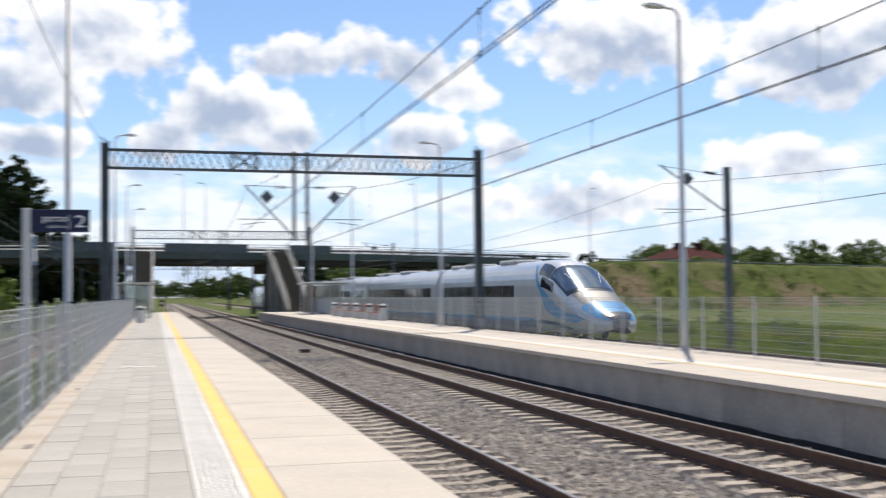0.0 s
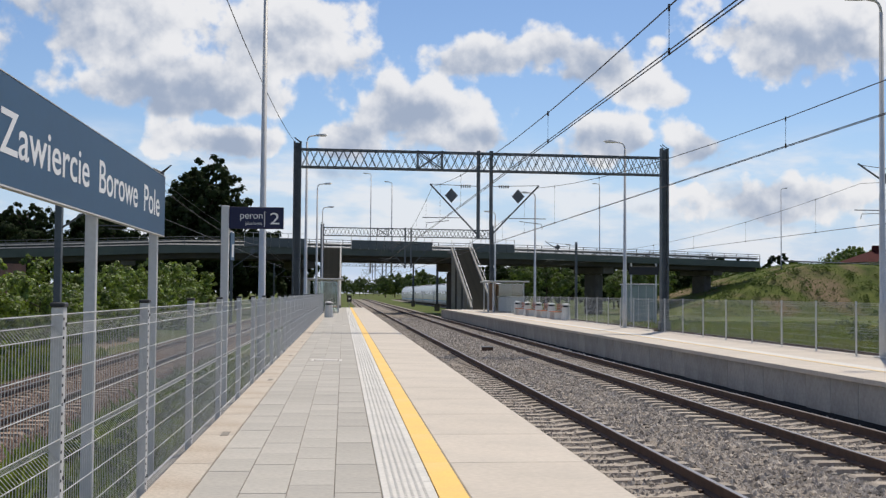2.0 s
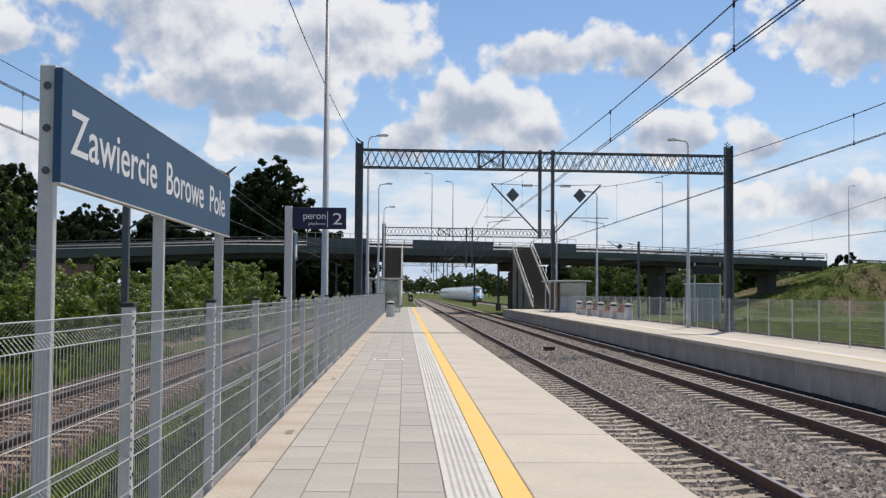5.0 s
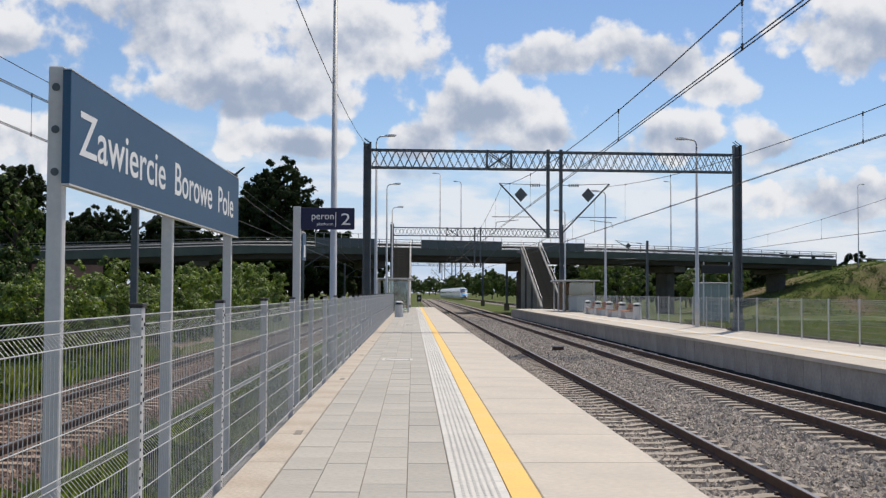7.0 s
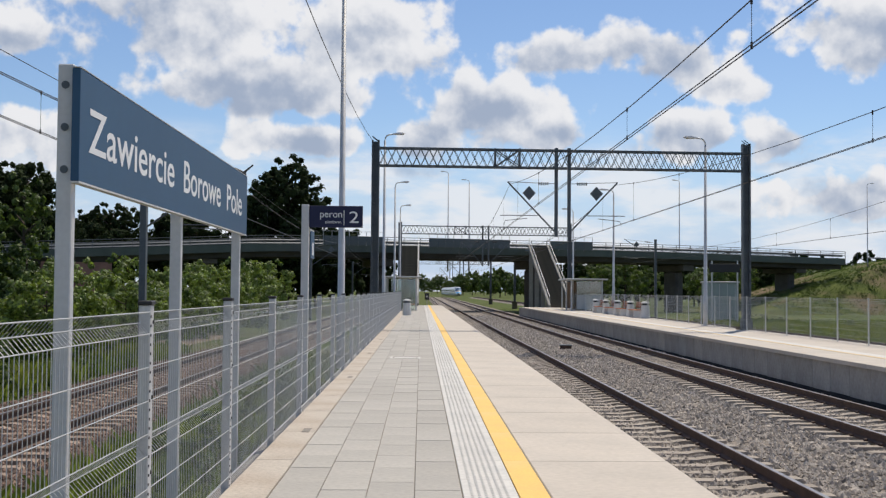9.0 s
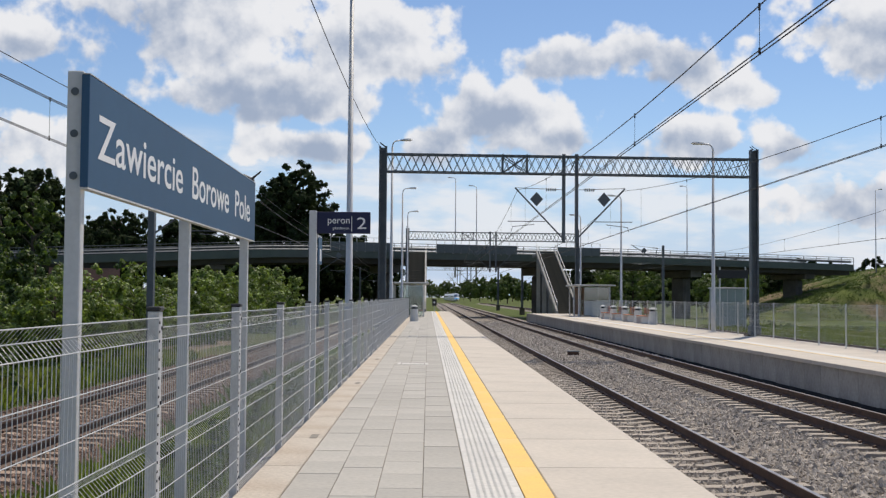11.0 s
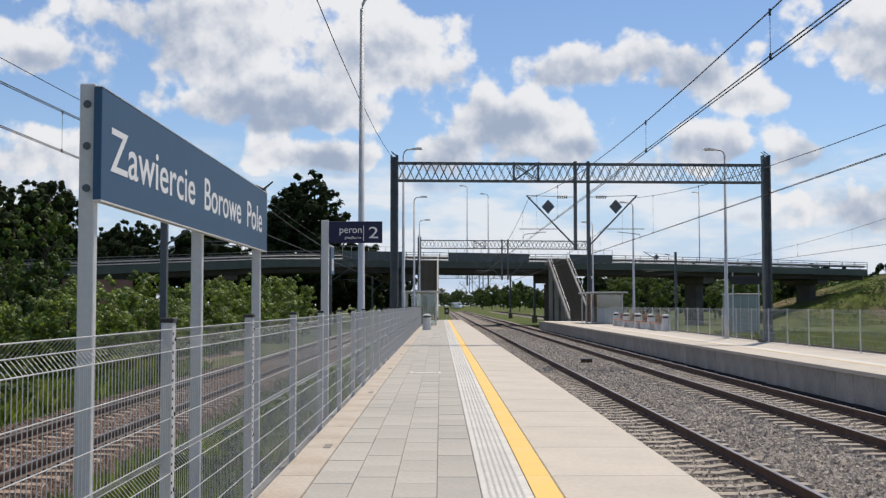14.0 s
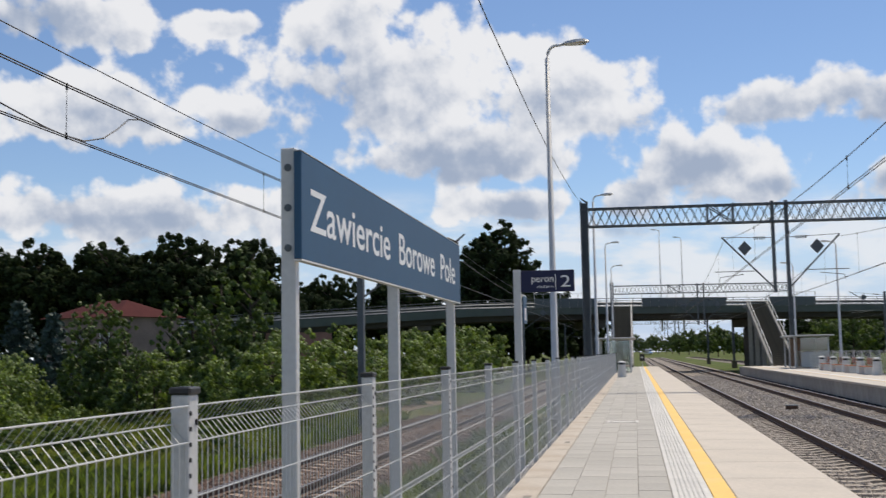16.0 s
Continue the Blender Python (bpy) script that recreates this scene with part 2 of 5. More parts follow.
BLADE = mat("grass_blades", (0.145, 0.175, 0.04), (0.085, 0.12, 0.026), 0.4, 0.8, grain=0.2, island=0.4, c3=(0.20, 0.19, 0.075), through_light=0.45)
BANK = mat("weedy_bank", (0.13, 0.155, 0.035), (0.065, 0.092, 0.02), 0.5, 0.95, bump=0.8, bscale=3, grain=0.6, c3=(0.22, 0.165, 0.10), stain=0.62)
SOIL = mat("bare_soil", (0.24, 0.19, 0.14), (0.16, 0.125, 0.095), 0.8, 0.95, bump=0.6, grain=0.3)
BARK = mat("bark", (0.10, 0.08, 0.06), (0.06, 0.05, 0.04), 5, 0.95, bump=0.5)
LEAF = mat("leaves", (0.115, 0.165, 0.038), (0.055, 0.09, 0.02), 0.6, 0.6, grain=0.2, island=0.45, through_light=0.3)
LEAF_LIGHT = mat("light_leaves", (0.20, 0.26, 0.065), (0.08, 0.125, 0.028), 0.9, 0.6, grain=0.2, island=0.55, through_light=0.30)
# trees seen against the sun: their backlit shade is put into this base colour
LEAF_SHADED = mat("dark_leaves", (0.034, 0.050, 0.018), (0.020, 0.032, 0.012), 0.6, 0.9, grain=0.2, island=0.45, through_light=0.12)
NEEDLE = mat("bluish_needles", (0.05, 0.085, 0.065), (0.03, 0.055, 0.042), 0.8, 0.6, island=0.4)
ROOFRED = mat("dark_red_roof", (0.075, 0.02, 0.019), (0.06, 0.016, 0.015), 0.8, 0.95, grain=0.2)
PLASTER = mat("pale_plaster", (0.46, 0.43, 0.40), (0.38, 0.36, 0.34), 0.8, 0.9, grain=0.1)
DUSKY = mat("dusky_plaster", (0.26, 0.20, 0.18), (0.20, 0.155, 0.14), 0.8, 0.9, grain=0.15)
GLASSDARK = mat("dark_window_glass", (0.015, 0.018, 0.022), None, 2, 0.08)
ORANGE = mat("orange_wood_slat", (0.50, 0.17, 0.07), (0.40, 0.13, 0.05), 3, 0.6)
BINC = mat("white_bin_concrete", (0.70, 0.69, 0.66), (0.62, 0.61, 0.59), 3, 0.8, grain=0.15)
SHELTER = mat("grey_shelter_panel", (0.50, 0.51, 0.50), (0.42, 0.43, 0.43), 1.0, 0.5, grain=0.1)
SILVER = mat("silver_train_paint", (0.60, 0.615, 0.635), (0.55, 0.565, 0.585), 0.5, 0.25, 0.35, grain=0.05)
TRAINBLUE = mat("blue_train_paint", (0.10, 0.34, 0.62), (0.09, 0.30, 0.56), 0.5, 0.25, 0.1, grain=0.05)
TRAINNAVY = mat("navy_train_skirt", (0.07, 0.12, 0.21), (0.055, 0.095, 0.17), 0.7, 0.4, grain=0.15)
TRAINDARK = mat("dark_train_band", (0.035, 0.045, 0.06), None, 0.5, 0.2, grain=0.05)
TRAINGREY = mat("grey_train_skirt", (0.17, 0.18, 0.19), (0.13, 0.135, 0.14), 0.7, 0.5, grain=0.15)
BRICK = mat("orange_shelter_back", (0.32, 0.22, 0.16), (0.26, 0.18, 0.13), 2, 0.8)
BITUMEN = mat("dark_bitumen_coat", (0.05, 0.05, 0.052), (0.035, 0.035, 0.037), 1.5, 0.85, grain=0.3)
TRAINGLASS = mat("train_windscreen_glass", (0.16, 0.22, 0.28), (0.13, 0.18, 0.23), 0.5, 0.12, 0.7, grain=0.03)
LENS = mat("lamp_lens", (0.7, 0.7, 0.68), None, 3, 0.2)


def glass_material():
    ma = bpy.data.materials.new("clear_glass")
    ma.use_nodes = True
    nt = ma.node_tree
    g, t, x = nt.nodes.new("ShaderNodeBsdfGlossy"), nt.nodes.new("ShaderNodeBsdfTransparent"), nt.nodes.new("ShaderNodeMixShader")
    g.inputs["Roughness"].default_value = 0.05
    t.inputs[0].default_value = (0.82, 0.88, 0.86, 1)
    x.inputs[0].default_value = 0.14
    nt.links.new(t.outputs[0], x.inputs[1]), nt.links.new(g.outputs[0], x.inputs[2])
    nt.links.new(x.outputs[0], nt.nodes["Material Output"].inputs[0])
    return ma


GLASS = glass_material()


# ---- mesh helpers ----
def box(bm, x0, x1, y0, y1, z0, z1, bevel=0.0):
    v = [bm.verts.new((x, y, z)) for z in (z0, z1) for x, y in ((x0, y0), (x1, y0), (x1, y1), (x0, y1))]
    fs = [bm.faces.new([v[i] for i in q]) for q in ((3, 2, 1, 0), (4, 5, 6, 7), (0, 1, 5, 4), (1, 2, 6, 5), (2, 3, 7, 6), (3, 0, 4, 7))]
    if bevel:
        es = {ed for f in fs for ed in f.edges}
        bmesh.ops.bevel(bm, geom=list(es), offset=bevel, segments=1, affect="EDGES")
    return bm


def tube(bm, pts, r, seg=8, caps=True):
    """A round bar along pts; r: one radius, or one for each point."""
    pts = [Vector(p) for p in pts]
    rs = r if isinstance(r, (list, tuple)) else [r] * len(pts)
    rings = []
    for i, p in enumerate(pts):
        d = (pts[min(i + 1, len(pts) - 1)] - pts[max(i - 1, 0)]).normalized()
        u = d.orthogonal().normalized() if abs(d.z) > 0.99 else d.cross(Vector((0, 0, 1))).normalized()
        w = d.cross(u)
        rings.append([bm.verts.new(p + (u * math.cos(k * math.tau / seg) + w * math.sin(k * math.tau / seg)) * rs[i]) for k in range(seg)])
    for q, s in zip(rings, rings[1:]):
        for k in range(seg):
            bm.faces.new((q[k], q[(k + 1) % seg], s[(k + 1) % seg], s[k]))
    if caps:
        bm.faces.new(rings[0][::-1]), bm.faces.new(rings[-1])
    return bm


def bar(bm, p, q, w, d):
    """A square bar from p to q, w wide and d deep."""
    p, q = Vector(p), Vector(q)
    t = (q - p).normalized()
    u = t.cross(Vector((0, 0, 1)))
    u = Vector((1, 0, 0)) if u.length < 1e-4 else u.normalized()
    n = t.cross(u)
    v = [bm.verts.new(c + u * sx * w / 2 + n * sy * d / 2) for c in (p, q) for sx, sy in ((-1, -1), (1, -1), (1, 1), (-1, 1))]
    for f in ((3, 2, 1, 0), (4, 5, 6, 7), (0, 1, 5, 4), (1, 2, 6, 5), (2, 3, 7, 6), (3, 0, 4, 7)):
        bm.faces.new([v[i] for i in f])
    return bm


def mesh_of(name, bm, material, smooth=False):
    bmesh.ops.recalc_face_normals(bm, faces=bm.faces)
    me = bpy.data.meshes.new(name)
    bm.to_mesh(me)
    bm.free()
    me.materials.append(material)
    if smooth:
        me.polygons.foreach_set("use_smooth", [True] * len(me.polygons))
    return me


def part(name, bm, material, parent=None, label="", smooth=False):
    ob = new(name, mesh_of(name, bm, material, smooth))
    ob.parent = parent
    if label:
        tagged(ob, label)
    return ob


def thing(name, label, category, group="", kind="", m=None):
    ob = tagged(new(name), label, category, group, kind)
    if m is not None:
        ob.matrix_basis = m
    return ob


def raw(name, verts, faces, material, parent=None, smooth=False):
    me = bpy.data.meshes.new(name)
    me.from_pydata(verts, [], faces)
    me.materials.append(material)
    if smooth:
        me.polygons.foreach_set("use_smooth", [True] * len(me.polygons))
    ob = new(name, me)
    ob.parent = parent
    return ob


def B():
    return bmesh.new()


# ---- ground, tracks and platforms ----
E1, E2 = 2.20, 9.55                  # platform edges above the tracks
PX0, FX = -1.47, 13.1                # fence lines of the two platforms
L_END, R_END = 116.5, 106.0
TRACKS = {"left": -6.5, "first": 3.62, "second": 7.98, "far": 20.0}


def terrain(x, y):
    """The grass level, lower than the track beds."""
    return -1.02 + 0.10 * noise.noise(Vector((x * 0.12, y * 0.12, 0))) + 0.05 * noise.noise(Vector((x * 0.5, y * 0.5, 3)))


def ground():
    xs = [-3000, -900, -300, -120] + list(np.arange(-60, 80.1, 1.25)) + [120, 300, 900, 3000]
    ys = [-3000, -600, -120, -40] + list(np.arange(-10, 170.1, 1.25)) + [230, 320, 500, 900, 4800]
    verts = [(x, y, terrain(x, y) if abs(x) < 130 and -50 < y < 250 else -1.05) for y in ys for x in xs]
    n = len(xs)
    faces = [(j * n + i, j * n + i + 1, (j + 1) * n + i + 1, (j + 1) * n + i) for j in range(len(ys) - 1) for i in range(n - 1)]
    ob = raw("ground", verts, faces, GRASS, smooth=True)
    return tagged(ob, "flat weedy green grassland beside the railway", "ground", kind="structure")


def bed(name, x0, x1, y0, y1, z, material, label):
    """A ballast bed with sloping shoulders and an uneven top."""
    xs = [x0 - 0.9, x0] + list(np.linspace(x0, x1, 12))[1:-1] + [x1, x1 + 0.9]
    ys = list(np.arange(y0, min(y1, 60), 0.5)) + list(np.arange(60, y1 + 1, 6.0))
    verts = []
    for y in ys:
        for i, x in enumerate(xs):
            verts.append((x, y, z - 0.75 if i in (0, len(xs) - 1) else z + 0.03 * noise.noise(Vector((x * 3, y * 3, 1)))))
    n = len(xs)
    faces = [(j * n + i, j * n + i + 1, (j + 1) * n + i + 1, (j + 1) * n + i) for j in range(len(ys) - 1) for i in range(n - 1)]
    return tagged(raw(name, verts, faces, material, smooth=True), label, "ballast", kind="structure")


def stones(name, x0, x1, y0, y1, z, count, material, label, size=0.033):
    """Loose ballast stones, thicker towards the near end."""
    rng = np.random.default_rng(7)
    oct_v = np.array([(1, 0, 0), (0, 1, 0), (-1, 0, 0), (0, -1, 0), (0, 0, 1), (0, 0, -1)], float)
    oct_f = [(0, 1, 4), (1, 2, 4), (2, 3, 4), (3, 0, 4), (1, 0, 5), (2, 1, 5), (3, 2, 5), (0, 3, 5)]
    y = y0 + (y1 - y0) * rng.random(count) ** 1.7
    x = x0 + (x1 - x0) * rng.random(count)
    s = size * (0.6 + 0.9 * rng.random(count))
    verts = oct_v[None] * s[:, None, None] * (0.6 + 0.8 * rng.random((count, 6, 1)))
    a = rng.random(count) * 6.28
    c, si = np.cos(a)[:, None], np.sin(a)[:, None]
    vx, vy = verts[:, :, 0] * c - verts[:, :, 1] * si, verts[:, :, 0] * si + verts[:, :, 1] * c
    vz = verts[:, :, 2] * 0.8 + 0.4 * vx * (rng.random(count) - 0.5)[:, None] + z + rng.random(count)[:, None] * 0.03
    allv = np.stack([vx + x[:, None], vy + y[:, None], vz], 2).reshape(-1, 3)
    allf = (np.array(oct_f)[None] + 6 * np.arange(count)[:, None, None]).reshape(-1, 3)
    return tagged(raw(name, allv.tolist(), allf.tolist(), material), label, "ballast stones", kind="stuff")


def rail_mesh(y0, y1):
    """A flat-bottomed rail: foot, web and head."""
    prof = [(-0.068, -0.17), (0.068, -0.17), (0.068, -0.155), (0.012, -0.13), (0.012, -0.045), (0.036, -0.035), (0.036, -0.006), (0.03, 0.0),
            (-0.03, 0.0), (-0.036, -0.006), (-0.036, -0.035), (-0.012, -0.045), (-0.012, -0.13), (-0.068, -0.155)]
    bm = B()
    a = [bm.verts.new((x, y0, z)) for x, z in prof]
    b = [bm.verts.new((x, y1, z)) for x, z in prof]
    for k in range(len(prof)):
        bm.faces.new((a[k], a[(k + 1) % len(prof)], b[(k + 1) % len(prof)], b[k]))
    bm.faces.new(a[::-1]), bm.faces.new(b)
    me = mesh_of("rail", bm, RAILM)
    me.materials.append(RAILTOP)
    for p in me.polygons:
        if p.normal.z > 0.9 and p.center.z > -0.01:
            p.material_index = 1
    return me


def sleeper_mesh():
    """A concrete sleeper, lower in the middle, with its rail pads."""
    bm = B()
    xs = [(-1.28, 0.0), (-1.24, 0.03), (-0.55, 0.03), (-0.35, 0.0), (0.35, 0.0), (0.55, 0.03), (1.24, 0.03), (1.28, 0.0)]
    low = [[bm.verts.new((x, s * 0.15, -0.16)) for s in (-1, 1)] for x, _ in xs]
    top = [[bm.verts.new((x, s * 0.115, z)) for s in (-1, 1)] for x, z in xs]
    for i in range(len(xs) - 1):
        bm.faces.new((top[i][0], top[i + 1][0], top[i + 1][1], top[i][1]))
        for s in (0, 1):
            bm.faces.new((low[i][s], low[i + 1][s], top[i + 1][s], top[i][s]))
    for i in (0, -1):
        bm.faces.new((low[i][0], top[i][0], top[i][1], low[i][1]))
    return mesh_of("sleeper", bm, SLEEPER)


def clip_mesh():
    bm = B()
    for s in (-1, 1):
        for d in (-0.085, 0.085):
            box(bm, s * 0.7525 + d - 0.025, s * 0.7525 + d + 0.025, -0.035, 0.035, 0.02, 0.055)
    return mesh_of("rail_clip", bm, RAILM)


def track(x, y0, y1, label, near=60, pieces=True, old=False):
    root = thing("railway_track", label, "railway track", kind="structure", m=pose(x, 0, RAIL))
    for s in (-1, 1):
        r = new("rail", rail_mesh(y0, y1))
        r.parent, r.location = root, (s * 0.7525, 0, 0)
    sm, cm = sleeper_mesh(), clip_mesh()
    if old:
        sm.materials[0] = SLEEPER_OLD
    ys = np.arange(y0, y1, 0.6)
    if pieces:
        for k, y in enumerate(v for v in ys if v < near):
            o = new("sleeper", sm)
            o.parent, o.location = root, (0, y, -0.20)
            o.rotation_euler = (0, 0, 0.008 * math.sin(k * 7.3))
            c = new("rail_clip", cm)
            c.parent, c.location = root, (0, y, -0.19)
    bm = B()
    for y in ys:
        if y >= near or not pieces:
            box(bm, -1.28, 1.28, y - 0.13, y + 0.13, -0.35, -0.18)
    tagged(part("far_sleepers", bm, SLEEPER, root), kind="stuff")
    return root


def left_platform():
    root = thing("platform_1", "pale paved railway platform with a yellow warning line", "platform", kind="structure")
    y0 = -6.0
    bm = box(B(), PX0 - 0.13, E1 - 0.06, y0, L_END, -1.3, -0.075)
    part("base", bm, WALLC, root)
    bm = box(B(), PX0 + 0.35, E1 - 0.3, y0, L_END - 0.01, -0.075, -0.012)
    part("bedding", bm, JOINT, root)
    # kerb strip under the fence, in 2 m lengths
    k = mesh_of("kerb_stone", box(B(), PX0 + 0.02, PX0 + 0.36, 0, 1.99, -0.074, 0.004, 0.006), KERB)
    for i in range(61):
        o = new("kerb_stone", k)
        o.parent, o.location = root, (0, y0 + i * 2.0, 0)
    # pavers in staggered columns
    col, w, ln = [-1.10, -0.747, -0.394, -0.041], 0.353, 0.706
    one = mesh_of("paver", box(B(), 0.003, w - 0.003, 0.003, ln - 0.003, -0.011, 0.0, 0.003), PAVER)
    far, count = B(), 0
    for c, x in enumerate(col):
        y = -5.95 + (ln / 2 if c % 2 else 0)
        while y < L_END - ln:
            if y < 45:
                o = new("paver", one)
                o.parent, o.location = root, (x, y, 0.0016 * math.sin(31 * y + 7 * c))
                count += 1
            else:
                box(far, x + 0.003, x + w - 0.003, y + 0.003, y + ln - 0.003, -0.01, 0.0)
            y += ln
    tagged(part("far_pavers", far, PAVER_FAR, root), kind="stuff")
    # tactile slabs: ribs and studs
    bm = box(B(), 0.32, 0.725, 0.004, 0.996, -0.074, 0.0, 0.004)
    for i in range(6):
        xx = 0.385 + i * 0.052
        for j in range(14):
            yy = 0.035 + j * 0.0714
            box(bm, xx - 0.012, xx + 0.012, yy - 0.022, yy + 0.022, 0.0, 0.005)
    one = mesh_of("tactile_slab", bm, TACTILE)
    for i in range(122):
        o = new("tactile_slab", one)
        o.parent, o.location = root, (0, -6.0 + i, 0)
    # yellow line
    bm = box(B(), 0.732, 0.952, 0, 1.997, -0.07, 0.003)
    one = mesh_of("yellow_line", bm, YELLOW)
    for i in range(61):
        o = new("yellow_line", one)
        o.parent, o.location = root, (0, -6.0 + i * 2, 0)
    # edge slabs
    bm = box(B(), 0.965, E1, 0.004, 1.996, -0.074, 0.0, 0.008)
    one = mesh_of("edge_slab", bm, SLAB)
    for i in range(61):
        o = new("edge_slab", one)
        o.parent, o.location = root, (0, -6.0 + i * 2, 0)
    # service covers let into the paving
    for x, y in ((-0.34, 25.2), (-0.2, 52)):
        bm = box(B(), x - 0.34, x + 0.34, y - 0.34, y + 0.34, -0.01, 0.004, 0.004)
        cv = part("service_cover", bm, TACTILE, root, "pale square service cover")
        bm = B()
        for q in ((-0.27, 0.27, -0.27, -0.25), (-0.27, 0.27, 0.25, 0.27), (-0.27, -0.25, -0.25, 0.25), (0.25, 0.27, -0.25, 0.25)):
            box(bm, x + q[0], x + q[1], y + q[2], y + q[3], 0.004, 0.0075)
        part("seam", bm, JOINT, cv)
    # drain holes in the kerb strip
    for i in range(9):
        y = 11.9 + i * 7.4
        part("drain_gap", box(B(), PX0 + 0.22, PX0 + 0.30, y, y + 0.34, 0.0, 0.0065), JOINT, root, "dark drain gap in the kerb")
    return root


def right_platform():
    root = thing("platform_2", "pale concrete railway platform with a grey panel wall", "platform", kind="structure")
    part("base", box(B(), E2 + 0.25, 13.5, -6, R_END + 6, -1.3, -0.10), WALLC, root)
    wall = mesh_of("wall_panel", box(B(), E2 + 0.10, E2 + 0.24, 0.006, 1.194, -1.3, -0.10, 0.008), WALLC)
    coat = mesh_of("bitumen_band", box(B(), E2 + 0.085, E2 + 0.12, 0.006, 1.194, -1.3, -0.80), BITUMEN)
    slab = mesh_of("edge_slab", box(B(), E2, E2 + 1.19, 0.004, 1.996, -0.10, 0.0, 0.008), SLAB)
    for i in range(94):
        o = new("wall_panel", wall)
        o.parent, o.location = root, (0.004 * math.sin(i * 5.1), -6 + i * 1.2, 0)
        o = new("bitumen_band", coat)
        o.parent, o.location = root, (0, -6 + i * 1.2, 0.008 * math.sin(i * 2.7))
    for i in range(56):
        o = new("edge_slab", slab)
        o.parent, o.location = root, (0, -6 + i * 2.0, 0)
    yl = mesh_of("yellow_line", box(B(), E2 + 1.21, E2 + 1.37, 0, 1.997, -0.09, 0.003), PALEYELLOW)
    ts = mesh_of("tactile_slab", box(B(), E2 + 1.38, E2 + 1.80, 0.004, 1.996, -0.09, 0.001, 0.004), TACTILE)
    pv = mesh_of("paving_slab", box(B(), E2 + 1.81, 13.49, 0.004, 1.996, -0.09, 0.0, 0.004), SLAB)
    for i in range(56):
        for me in (yl, ts, pv):
            o = new(me.name.split(".")[0], me)
            o.parent, o.location = root, (0, -6 + i * 2.0, 0)
    return root


ground()
bed("ballast_bed_main", 2.3, 10.2, -6, 420, RAIL - 0.235, BALLAST, "grey crushed stone ballast under the main tracks")
bed("ballast_bed_left", -8.4, -4.7, -6, 200, RAIL - 0.235, BALLAST_BROWN, "brown rusty crushed stone under the side track")
bed("dirt_path", -12.2, -10.2, 4, 60, -0.93, SOIL, "bare trodden earth path beside the side track")
bed("ballast_bed_far", 17.9, 22.1, -6, 420, RAIL - 0.235, BALLAST, "grey crushed stone under the far track")
stones("ballast_stones", 2.3, 9.6, 7, 45, RAIL - 0.245, 60000, STONE, "loose grey crushed ballast stones", 0.039)
stones("brown_ballast_stones", -8.6, -4.6, 9, 45, RAIL - 0.225, 30000, STONE_BROWN, "loose brown crushed ballast stones", 0.034)

stones("far_ballast_stones", 2.3, 9.6, 44, 110, RAIL - 0.235, 26000, STONE, "coarse grey ballast stones further along", 0.06)


# ---- fences ----
def fence(name, x, posts, top, low, label, side, fine=True):
    """Posts with wire panels between them; two folds stiffen each panel. side: the way the folds stand out."""
    root = thing(name, label, "fence")
    pm = mesh_of("fence_post", box(B(), -0.031 if fine else -0.02, 0.031 if fine else 0.02, -0.04 if fine else -0.02, 0.04 if fine else 0.02, low, top + 0.02, 0.004), GALV)
    cap = mesh_of("post_cap", box(B(), -0.038, 0.038, -0.047, 0.047, top + 0.02, top + 0.045, 0.006), BLACK)
    bolt = B()
    for k in range(30):
        z = low + 0.06 + k * (top - low - 0.10) / 29
        box(bolt, -side * 0.0325 - 0.002, -side * 0.0325 + 0.002, -0.036, -0.022, z - 0.007, z + 0.007)
    for k in range(4):
        z = top - 0.07 - k * 0.4
        box(bolt, -side * 0.034 - 0.003, -side * 0.034 + 0.003, 0.012, 0.026, z - 0.01, z + 0.01)
    bolt = mesh_of("slotted_strip", bolt, BLACK)
    for y in posts:
        p = new("fence_post", pm)
        p.parent, p.location = root, (x, y, 0)
        if fine:
            for me in (cap, bolt):
                o = new(me.name.split(".")[0], me)
                o.parent = p
                if me is bolt:
                    tagged(o, kind="stuff")
    step = posts[1] - posts[0]
    # three stiffening folds, each with a wire at its crest and at its two feet; plain wires between
    folds = [top - 0.073, top - 0.718, top - 1.36]
    folds = [f for f in folds if f - 0.06 > low]
    plain = [z for z in (top - 0.307, top - 0.485, top - 0.95, top - 1.128) if z > low + 0.05]
    line_x = -side * 0.022

    def panel(r, spacing, seg, thick=1.35):
        bm = B()
        n = max(3, int((step - 0.07) / spacing))
        prof = []
        for f in folds:
            prof += [(0, f + 0.058), (side * 0.05, f), (0, f - 0.058)]
        prof.append((0, max(low + 0.03, prof[-1][1] - 0.02)))
        for k in range(n + 1):
            y = 0.045 + k * (step - 0.09) / n
            tube(bm, [(line_x + px, y, z) for px, z in prof], r, seg, False)
        zs = [(0, z) for z in plain]
        for f in folds:
            zs += [(0, f + 0.058), (side * 0.05, f), (0, f - 0.058)]
        for px, z in zs:
            tube(bm, [(line_x + px - side * 0.006, 0.0, z), (line_x + px - side * 0.006, step, z)], r * thick, seg, False)
        return mesh_of("wire_panel", bm, WIRE)

    near, mid = (panel(0.0021, 0.05, 5, 1.4), panel(0.0014, 0.05, 3, 2.0)) if fine else (panel(0.0020, 0.05, 3, 1.8),) * 2
    for y in posts[:-1]:
        o = tagged(new("wire_panel", near if y < 12 else mid), kind="stuff")
        o.parent, o.location = root, (x, y, 0)
    return root


